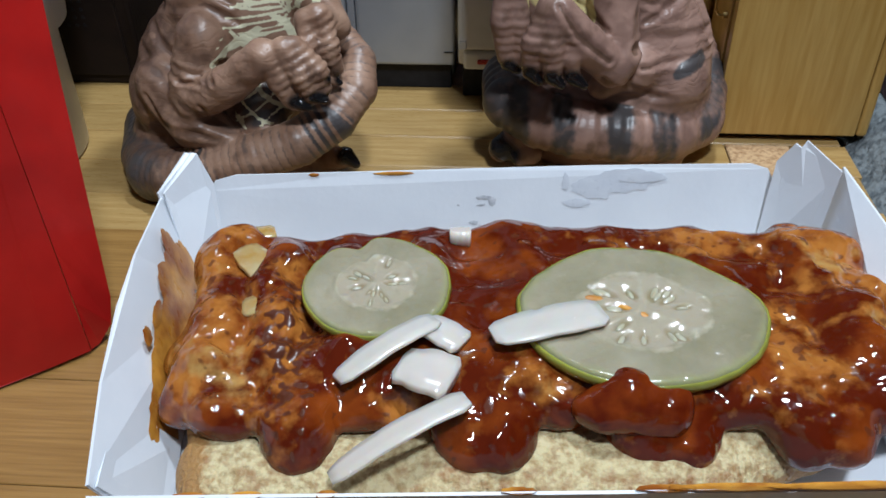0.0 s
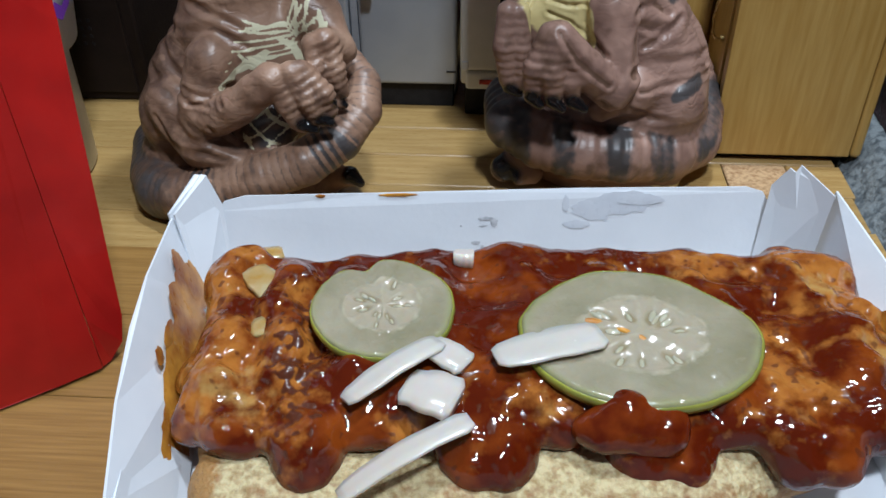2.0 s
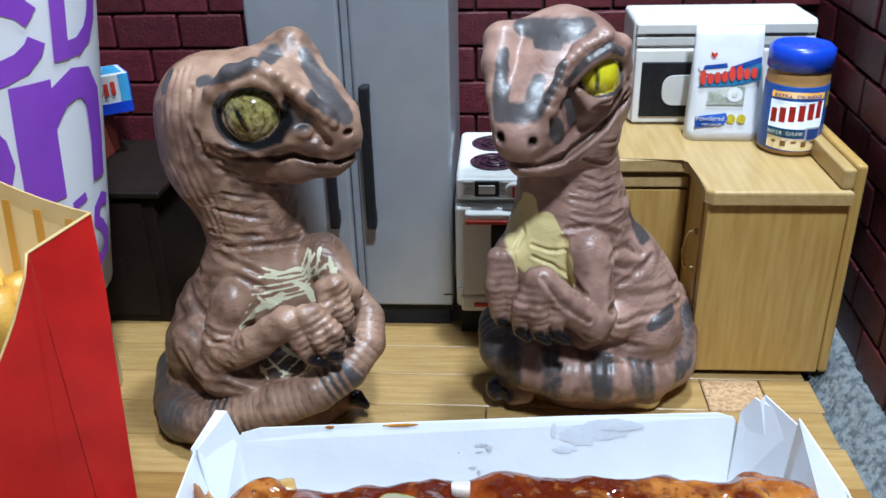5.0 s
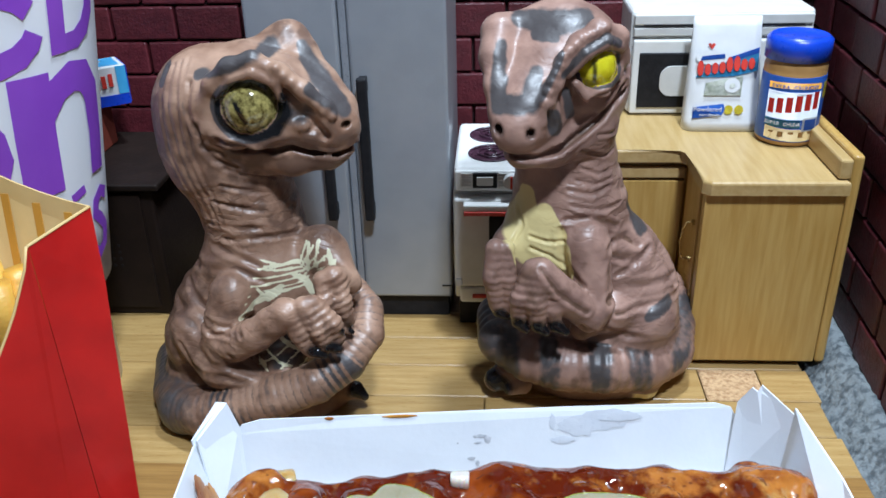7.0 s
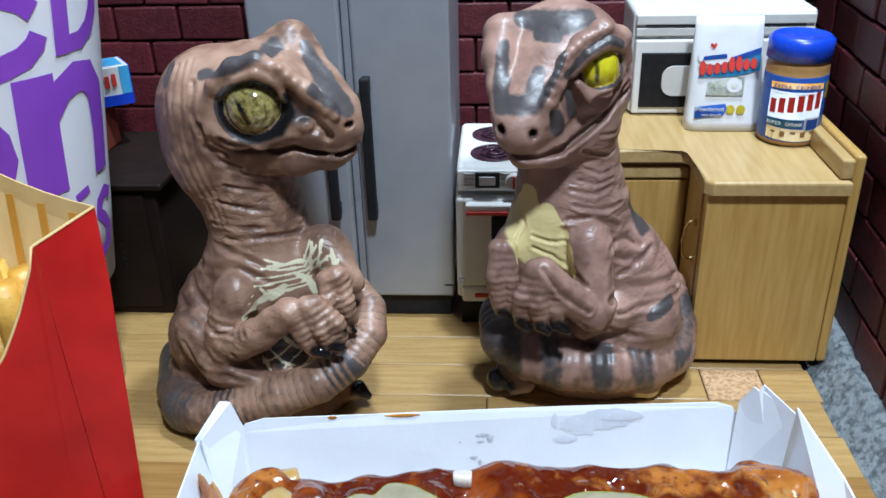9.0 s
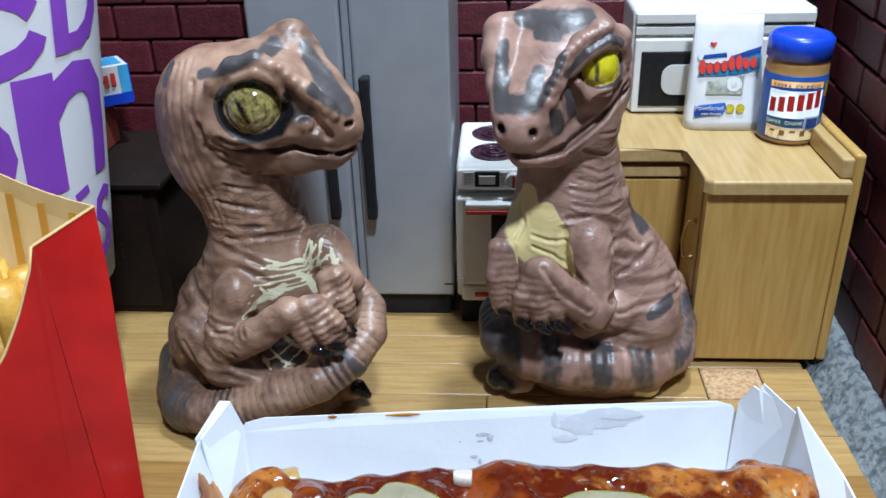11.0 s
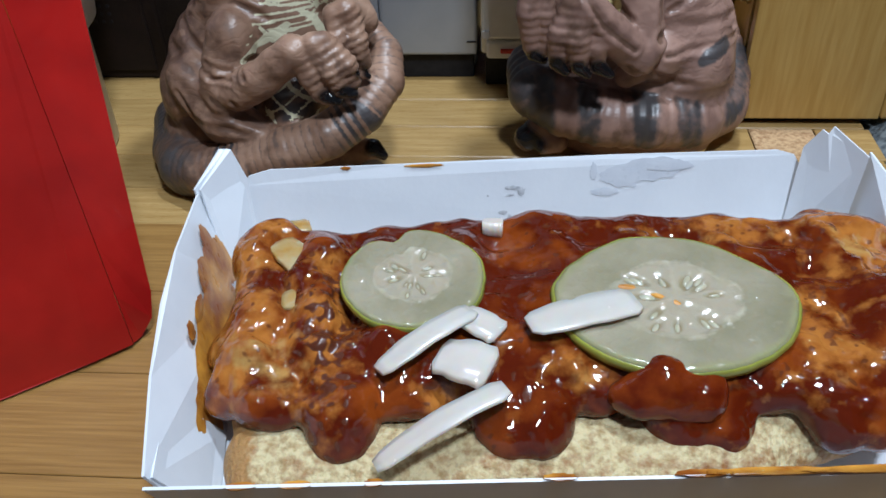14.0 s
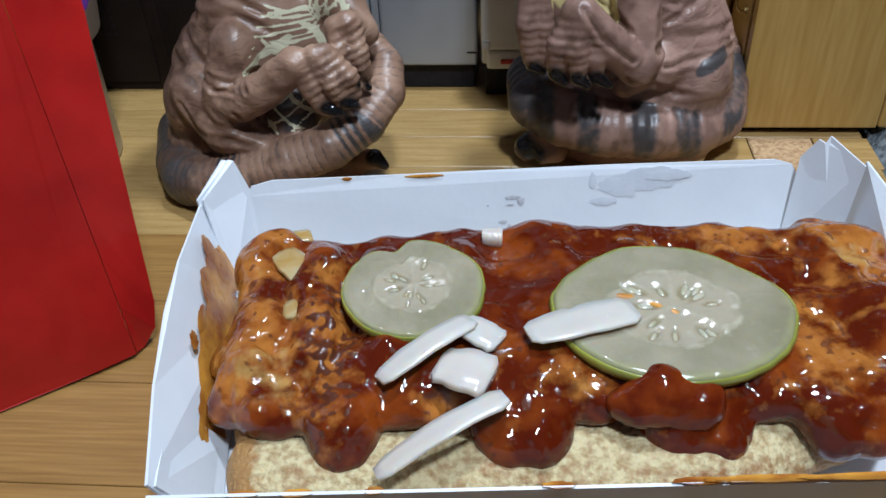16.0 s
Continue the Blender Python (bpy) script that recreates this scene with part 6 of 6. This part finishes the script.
def figurine_b():
    c = Clay((-0.10, 2.12, -0.02), (0.92, 3.02, 1.46), H_FIG)
    # trunk, neck
    c.ball(0.435, 2.660, 0.164, 0.310, 0.26, 0.196, 0.05)
    c.ball(0.524, 2.660, 0.331, 0.207, 0.19, 0.257, 0.08)
    c.ball(0.386, 2.640, 0.521, 0.211, 0.17, 0.205, 0.08)
    c.ball(0.244, 2.575, 0.521, 0.138, 0.13, 0.201, 0.06)
    c.ball(0.434, 2.680, 0.026, 0.286, 0.2, 0.106, 0.05)
    c.chain([(0.314, 2.620, 0.616, 0.182), (0.335, 2.630, 0.712, 0.170), (0.323, 2.640, 0.813, 0.149), (0.313, 2.640, 0.912, 0.162)], 0.06)
    # head, turned three quarters to the camera
    c.ball(0.308, 2.620, 1.159, 0.181, 0.18, 0.202, 0.06)
    c.ball(0.377, 2.640, 1.099, 0.128, 0.15, 0.160, 0.05)
    c.chain([(0.109, 2.600, 1.274, 0.051), (0.273, 2.640, 1.280, 0.073)], 0.05)
    c.chain([(0.230, 2.540, 1.129, 0.141), (0.186, 2.440, 1.073, 0.102), (0.151, 2.380, 1.041, 0.074)], 0.045)
    c.chain([(0.375, 2.560, 0.987, 0.092), (0.256, 2.450, 0.966, 0.065), (0.170, 2.400, 0.960, 0.051)], 0.025)
    c.chain([(0.099, 2.580, 1.272, 0.056), (0.091, 2.520, 1.216, 0.046), (0.093, 2.450, 1.148, 0.032), (0.097, 2.400, 1.086, 0.025)], 0.03)
    # eye in its socket, beaded brow, lids
    c.ball(0.401, 2.405, 1.220, 0.064, 0.07, 0.077, 0.015, cut=True)
    c.chain([(0.461, 2.530, 1.208, 0.029), (0.442, 2.500, 1.277, 0.031), (0.382, 2.455, 1.308, 0.031), (0.325, 2.425, 1.277, 0.029), (0.282, 2.400, 1.229, 0.026), (0.259, 2.375, 1.177, 0.023), (0.235, 2.355, 1.120, 0.019), (0.228, 2.345, 1.078, 0.015)], 0.02)
    beads = [Vector(q) for q in ((0.398, 2.435, 1.318), (0.330, 2.405, 1.294), (0.277, 2.380, 1.250), (0.249, 2.356, 1.186), (0.222, 2.335, 1.107))]
    for a, b in zip(beads, beads[1:]):
        for k in range(3):
            c.ball(*a.lerp(b, k / 3), 0.0165, k=0.008)
    c.chain([(0.320, 2.405, 1.168, 0.013), (0.355, 2.410, 1.133, 0.015), (0.406, 2.435, 1.138, 0.015), (0.452, 2.490, 1.180, 0.015)], 0.02)
    eye_at, eye_r = np.array((0.383, 2.475, 1.198)), np.array((0.060, 0.062, 0.068))
    c.ball(*eye_at, *eye_r, 0.003)
    c.chain([(0.299, 2.400, 1.199, 0.015), (0.345, 2.405, 1.253, 0.021), (0.403, 2.430, 1.281, 0.021), (0.447, 2.480, 1.252, 0.018)], 0.008)
    # mouth, nostrils, hollows of the cheek
    c.chain([(0.081, 2.370, 0.989, 0.010), (0.127, 2.345, 0.975, 0.012), (0.210, 2.350, 0.964, 0.013), (0.278, 2.395, 0.972, 0.015), (0.347, 2.445, 1.007, 0.017), (0.407, 2.475, 1.046, 0.017), (0.461, 2.525, 1.086, 0.015), (0.481, 2.560, 1.118, 0.010)], 0.006, cut=True)
    c.ball(0.100, 2.335, 1.053, 0.011, 0.035, 0.015, 0.01, cut=True)
    c.ball(0.191, 2.315, 1.045, 0.013, 0.035, 0.016, 0.01, cut=True)
    c.chain([(0.248, 2.345, 1.103, 0.013), (0.262, 2.360, 1.044, 0.020)], 0.012, cut=True)
    c.chain([(0.287, 2.385, 1.149, 0.015), (0.301, 2.400, 1.071, 0.020)], 0.012, cut=True)
    # near foreleg
    c.ball(0.379, 2.460, 0.632, 0.076, 0.075, 0.082, 0.01)
    c.chain([(0.384, 2.450, 0.617, 0.072), (0.416, 2.385, 0.435, 0.055), (0.397, 2.370, 0.421, 0.056), (0.309, 2.335, 0.501, 0.055), (0.231, 2.315, 0.599, 0.049)], 0.01)
    c.chain([(0.208, 2.315, 0.610, 0.035), (0.173, 2.300, 0.518, 0.035), (0.167, 2.305, 0.453, 0.029)], 0.009)
    c.chain([(0.238, 2.305, 0.596, 0.037), (0.218, 2.290, 0.508, 0.037), (0.224, 2.295, 0.444, 0.028)], 0.009)
    c.chain([(0.267, 2.315, 0.547, 0.032), (0.272, 2.305, 0.481, 0.030), (0.278, 2.310, 0.427, 0.023)], 0.009)
    c.chain([(0.164, 2.300, 0.431, 0.021), (0.189, 2.295, 0.405, 0.013)], 0.006)
    c.chain([(0.224, 2.290, 0.426, 0.023), (0.253, 2.285, 0.400, 0.012)], 0.006)
    c.chain([(0.282, 2.305, 0.417, 0.023), (0.316, 2.300, 0.395, 0.013)], 0.006)
    # far foreleg
    c.ball(0.141, 2.520, 0.580, 0.064, 0.07, 0.084, 0.03)
    c.chain([(0.091, 2.420, 0.631, 0.031), (0.084, 2.400, 0.535, 0.033), (0.096, 2.410, 0.428, 0.026)], 0.009)
    c.chain([(0.127, 2.420, 0.631, 0.027), (0.135, 2.400, 0.531, 0.025), (0.140, 2.410, 0.418, 0.022)], 0.009)
    c.chain([(0.103, 2.405, 0.405, 0.020), (0.133, 2.400, 0.387, 0.011)], 0.006)
    # thigh, tail, feet
    c.ball(0.578, 2.580, 0.298, 0.142, 0.14, 0.130, 0.02)
    c.chain([(0.657, 2.620, 0.355, 0.047), (0.482, 2.470, 0.370, 0.057), (0.377, 2.420, 0.333, 0.038)], 0.03)
    tail = [(0.740, 2.840, 0.279, 0.047), (0.754, 2.740, 0.191, 0.071), (0.711, 2.600, 0.129, 0.085), (0.608, 2.500, 0.140, 0.089), (0.462, 2.435, 0.168, 0.087), (0.327, 2.420, 0.186, 0.087), (0.212, 2.445, 0.202, 0.085), (0.121, 2.510, 0.232, 0.087), (0.105, 2.640, 0.245, 0.082)]
    c.chain(tail, 0.007)
    c.chain([(0.166, 2.520, 0.107, 0.060), (0.096, 2.500, 0.067, 0.044)], 0.02)
    c.chain([(0.560, 2.540, 0.056, 0.069), (0.619, 2.500, 0.051, 0.048)], 0.02)
    c.chain([(0.186, 2.470, 0.070, 0.036), (0.146, 2.460, 0.057, 0.024)], 0.02)
    p, quads = c.skin()
    face_way = normals(p, quads)
    eye = np.linalg.norm((p - eye_at) / eye_r, axis=1)
    is_eye = (eye < 1.08) & (p[:, 1] < 2.50)
    n1, n2, n3 = fuzz(p, 7, 11), fuzz(p, 16, 12), fuzz(p, 3.2, 13)
    tail_d, tail_s = along(p, tail)
    on_tail = step(1.22 - tail_d, 0.0, 0.15)
    neck = step(p[:, 2], 0.64, 0.72) * step(-p[:, 2], -1.02, -0.90) * step(p[:, 0], 0.22, 0.34)
    hump = step(p[:, 0], 0.46, 0.54) * step(p[:, 2], 0.28, 0.34) * step(-p[:, 2], -0.66, -0.58) * (1 - on_tail)
    rings = on_tail * np.sin(tail_s * 170 + 1.2 * n1)
    mouth = [
        [(0.080, 2.462, 0.955, 0.008), (0.127, 2.354, 0.972, 0.007), (0.211, 2.370, 0.956, 0.008), (0.280, 2.414, 0.965, 0.008), (0.349, 2.462, 1.001, 0.008), (0.409, 2.490, 1.041, 0.008), (0.457, 2.498, 1.095, 0.008), (0.476, 2.522, 1.129, 0.008)],
    ]
    creases = [
        [(0.452, 2.426, 0.630, 0.009), (0.515, 2.522, 0.618, 0.011), (0.563, 2.534, 0.580, 0.007)],
        [(0.468, 2.474, 0.572, 0.009), (0.544, 2.510, 0.542, 0.011), (0.594, 2.558, 0.563, 0.008)],
        [(0.489, 2.486, 0.503, 0.007), (0.581, 2.534, 0.542, 0.011), (0.624, 2.690, 0.573, 0.008)],
        [(0.451, 2.362, 0.477, 0.009), (0.562, 2.486, 0.457, 0.013), (0.693, 2.594, 0.442, 0.010)],
        [(0.487, 2.414, 0.395, 0.007), (0.605, 2.486, 0.388, 0.009), (0.720, 2.606, 0.382, 0.008)],
        [(0.468, 2.486, 0.620, 0.007), (0.457, 2.402, 0.561, 0.011), (0.458, 2.354, 0.465, 0.011)],
        [(0.300, 2.438, 0.683, 0.009), (0.309, 2.438, 0.582, 0.011), (0.364, 2.370, 0.527, 0.009)],
        [(0.314, 2.462, 0.812, 0.005), (0.395, 2.474, 0.792, 0.007), (0.447, 2.510, 0.807, 0.005)],
        [(0.327, 2.450, 0.764, 0.005), (0.414, 2.466, 0.741, 0.007), (0.489, 2.526, 0.742, 0.005)],
        [(0.308, 2.442, 0.716, 0.007), (0.396, 2.450, 0.727, 0.009), (0.477, 2.510, 0.669, 0.007)],
        [(0.356, 2.474, 0.879, 0.005), (0.412, 2.498, 0.851, 0.005), (0.454, 2.534, 0.855, 0.004)],
        [(0.340, 2.474, 0.841, 0.005), (0.413, 2.498, 0.820, 0.005), (0.454, 2.522, 0.829, 0.004)],
        [(0.349, 2.438, 0.948, 0.005), (0.428, 2.522, 0.905, 0.005), (0.469, 2.570, 0.910, 0.004)],
        [(0.401, 2.474, 0.989, 0.005), (0.457, 2.510, 0.984, 0.005), (0.469, 2.534, 1.004, 0.003)],
        [(0.232, 2.274, 0.629, 0.007), (0.286, 2.274, 0.550, 0.009), (0.379, 2.310, 0.465, 0.007)],
        [(0.365, 2.322, 0.410, 0.007), (0.530, 2.438, 0.293, 0.009), (0.719, 2.546, 0.274, 0.008)],
        [(0.371, 2.402, 1.118, 0.007), (0.420, 2.414, 1.134, 0.007), (0.466, 2.510, 1.153, 0.005)],
        [(0.168, 2.534, 0.718, 0.006), (0.176, 2.486, 0.679, 0.005), (0.149, 2.462, 0.630, 0.005)],
        [(0.203, 2.462, 0.651, 0.005), (0.257, 2.438, 0.643, 0.005), (0.310, 2.438, 0.647, 0.005)],
        [(0.204, 2.450, 0.616, 0.005), (0.267, 2.438, 0.598, 0.005), (0.313, 2.438, 0.561, 0.005)],
        [(0.601, 2.594, 0.630, 0.008), (0.654, 2.606, 0.518, 0.008), (0.705, 2.582, 0.411, 0.006)],
    ]
    paws = np.maximum(bump_ball(p, (0.210, 2.300, 0.525), (0.10, 0.06, 0.11)), bump_ball(p, (0.110, 2.400, 0.529), (0.06, 0.06, 0.13)))
    push = 0.0065 * grooves(p, creases) * (1 - on_tail) + 0.012 * grooves(p, mouth) + 0.0028 * neck * ridge_waves(p, (0.4, 0.1, 1.0), 90, 14) + 0.0022 * hump * ridge_waves(p, (0.9, 0.1, -0.35), 66, 16)
    push += 0.0020 * rings + 0.0014 * step(paws, 0.5, 0.8) * np.sin(p[:, 2] * 250) + 0.002 * n2 + 0.001 * fuzz(p, 40, 15)
    push = np.where(eye < 1.25, 0, push)
    verts = p + face_way * push[:, None]
    # paint: dark crown, snout and cheek hollows, tail bands and dark left tail end, straw breast, black claws, nostrils
    # and pupil
    crown = [
        [(0.156, 2.582, 1.318, 0.022), (0.257, 2.510, 1.316, 0.039), (0.355, 2.522, 1.329, 0.026)],
        [(0.208, 2.510, 1.287, 0.017), (0.264, 2.474, 1.282, 0.013)],
        [(0.106, 2.486, 1.258, 0.018), (0.100, 2.426, 1.180, 0.023), (0.100, 2.370, 1.113, 0.024)],
        [(0.207, 2.422, 1.197, 0.020), (0.187, 2.346, 1.128, 0.029), (0.119, 2.370, 1.116, 0.023)],
        [(0.270, 2.378, 1.260, 0.013), (0.244, 2.354, 1.207, 0.016), (0.218, 2.346, 1.150, 0.016)],
        [(0.253, 2.370, 1.087, 0.020), (0.268, 2.378, 1.038, 0.021)],
        [(0.293, 2.414, 1.140, 0.013), (0.310, 2.426, 1.068, 0.015)],
        [(0.527, 2.618, 0.721, 0.022), (0.573, 2.606, 0.628, 0.030)],
        [(0.666, 2.514, 0.381, 0.023), (0.603, 2.462, 0.359, 0.017)],
        [(0.284, 2.370, 1.203, 0.010), (0.339, 2.394, 1.262, 0.013), (0.402, 2.414, 1.295, 0.013), (0.444, 2.450, 1.269, 0.011)],
    ]
    bands_at = [
        [(0.270, 2.430, 0.286, 0.032), (0.276, 2.354, 0.224, 0.034), (0.278, 2.498, 0.012, 0.028)],
        [(0.438, 2.450, 0.284, 0.038), (0.437, 2.370, 0.238, 0.041), (0.445, 2.354, 0.135, 0.030)],
        [(0.564, 2.438, 0.289, 0.034), (0.578, 2.414, 0.210, 0.040), (0.599, 2.414, 0.094, 0.035)],
        [(0.134, 2.446, 0.296, 0.034), (0.144, 2.394, 0.194, 0.031)],
        [(0.769, 2.666, 0.236, 0.045), (0.738, 2.534, 0.178, 0.039), (0.722, 2.486, 0.139, 0.020)],
    ]
    breast = [
        [(0.192, 2.526, 0.777, 0.025), (0.176, 2.486, 0.679, 0.066), (0.218, 2.450, 0.616, 0.065), (0.297, 2.438, 0.613, 0.040), (0.338, 2.414, 0.529, 0.022)],
        [(0.152, 2.402, 0.616, 0.043), (0.199, 2.298, 0.635, 0.038)],
        [(0.246, 2.462, 0.731, 0.029), (0.292, 2.438, 0.663, 0.025)],
    ]
    claws = [
        [(0.163, 2.286, 0.440, 0.023), (0.189, 2.286, 0.411, 0.016)],
        [(0.223, 2.274, 0.432, 0.023), (0.252, 2.274, 0.407, 0.016)],
        [(0.280, 2.286, 0.425, 0.023), (0.316, 2.298, 0.397, 0.016)],
        [(0.103, 2.394, 0.407, 0.022), (0.133, 2.394, 0.390, 0.015)],
    ]
    foot_black = [
        [(0.080, 2.474, 0.094, 0.036), (0.116, 2.450, 0.069, 0.036)],
    ]
    bands = on_tail * strokes(p, bands_at, 0.15) * (0.75 + 0.35 * n1)
    ring = step(1.30 - eye, 0.0, 0.12) * ~is_eye * 0.95
    dark = np.clip(np.maximum.reduce([0.95 * strokes(p, crown), bands, ring * step(-p[:, 1], -2.52, -2.50), 0.75 * step(0.20 - p[:, 0], 0.0, 0.05) * on_tail]), 0, 1)
    feet = step(0.07 - p[:, 2], 0.0, 0.03) * step(p[:, 0], 0.54, 0.60) * (1 - on_tail) * 0.8
    cream = np.clip(np.maximum(strokes(p, breast) * step(p[:, 1], 2.385, 2.41), feet), 0, 1)
    slit = (1 - step(np.abs(p[:, 0] - eye_at[0] + 0.010 + 0.10 * (p[:, 2] - eye_at[2])), 0.004, 0.009)) * step(0.045 - np.abs(p[:, 2] - eye_at[2]), 0.0, 0.02)
    nose = bump_ball(p, (0.100, 2.340, 1.052), (0.013, 0.05, 0.014)) + bump_ball(p, (0.191, 2.320, 1.043), (0.013, 0.05, 0.014))
    black = np.where(is_eye, slit * 0.9, np.maximum.reduce([strokes(p, claws), strokes(p, foot_black, 0.5), np.clip(nose, 0, 1)]))
    # random mottling with crease shade painted in where the skin sinks
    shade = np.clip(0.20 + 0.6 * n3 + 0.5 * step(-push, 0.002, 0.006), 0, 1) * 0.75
    face = is_eye[quads].all(1).astype(int)
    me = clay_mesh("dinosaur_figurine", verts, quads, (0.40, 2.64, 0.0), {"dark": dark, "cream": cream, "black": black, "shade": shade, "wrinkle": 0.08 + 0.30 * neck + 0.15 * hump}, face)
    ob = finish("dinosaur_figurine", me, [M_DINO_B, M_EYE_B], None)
    ob.location = (0.40 * U, 2.64 * U, 0.0)
    tagged(ob, "rosy brown vinyl baby dinosaur figurine with a bright yellow eye", "figurine", "dinosaur figurines")


figurine_a()
figurine_b()

# ---- planks, particle board and bricks ----
def shared_box(name, sx, sy, sz, bevel, mat):
    bm = box(-sx / 2 * U, sx / 2 * U, -sy / 2 * U, sy / 2 * U, -sz / 2 * U, sz / 2 * U, bevel * U, 1)
    me = bpy.data.meshes.new(name)
    bm.to_mesh(me)
    bm.free()
    me.materials.append(mat)
    return me


rng = random.Random(5)
CORK = (0.838, 1.050)
row, y = 0, PLANK_Y
while y < 4.0:
    cuts = [-3.3]
    x = -3.3 + rng.uniform(0.5, 1.6)
    while x < FLOOR_EDGE - 0.25:
        cuts.append(x)
        x += rng.uniform(1.3, 2.0)
    cuts.append(FLOOR_EDGE - (0.012 if row % 2 else 0.0))
    if row == 2:
        cuts = [-3.3, -1.7, CORK[0], CORK[1], FLOOR_EDGE]
    for a, b in zip(cuts, cuts[1:]):
        cork = row == 2 and a == CORK[0]
        me = shared_box("plank", b - a - 0.004, 0.188, 0.15, 0.004, M_CORK if cork else M_PLANK)
        p = finish("particle_board" if cork else "plank", me, [], floor)
        p.location = ((a + b) / 2 * U, (y + 0.095) * U, -0.075 * U)
    y += 0.192
    row += 1
y = PLANK_Y
while y > -1.2:
    wide = 0.305
    me = shared_box("plank", FLOOR_EDGE + 4.0, wide - 0.002, 0.15, 0.002, M_BAMBOO)
    p = finish("board", me, [], floor)
    p.location = ((FLOOR_EDGE - 4.0) / 2 * U, (y - wide / 2) * U, -0.076 * U)
    y -= wide

BRICK = (0.286, 0.146, 0.157)
brick_meshes = []
for k in range(6):
    bm = box(-BRICK[0] / 2, BRICK[0] / 2, -0.03, 0.03, -BRICK[1] / 2, BRICK[1] / 2, 0.008, 2)
    for v in bm.verts:
        v.co += Vector((0.004 * noise.noise(v.co * 14 + Vector((k, 0, 0))), 0.003 * noise.noise(v.co * 9 + Vector((0, k, 0))), 0.004 * noise.noise(v.co * 14 + Vector((0, 0, k)))))
        v.co *= U
    me = bpy.data.meshes.new("brick")
    bm.to_mesh(me)
    bm.free()
    me.materials.append(M_BRICK)
    brick_meshes.append(me)


def brick_wall(parent, count, rows, spot, first, rise):
    for r in range(rows):
        for n in range(count):
            b = new("brick", brick_meshes[rng.randrange(6)])
            b.parent = parent
            s = first + (n + 0.5 * (r % 2)) * 0.298
            b.matrix_local = spot(s, rise + r * BRICK[2])


brick_wall(wall_back, 14, 14, lambda s, z: pose(s * U, (3.862 + rng.uniform(-0.004, 0.004)) * U, z * U, 0, rng.uniform(-0.5, 0.5), 0), -2.70, 0.105)
brick_wall(wall_right, 13, 11, lambda s, z: pose((0.012 + rng.uniform(-0.004, 0.004)) * U, s * U, z * U, rng.uniform(-0.5, 0.5), 0, 90), -2.45, 0.15)
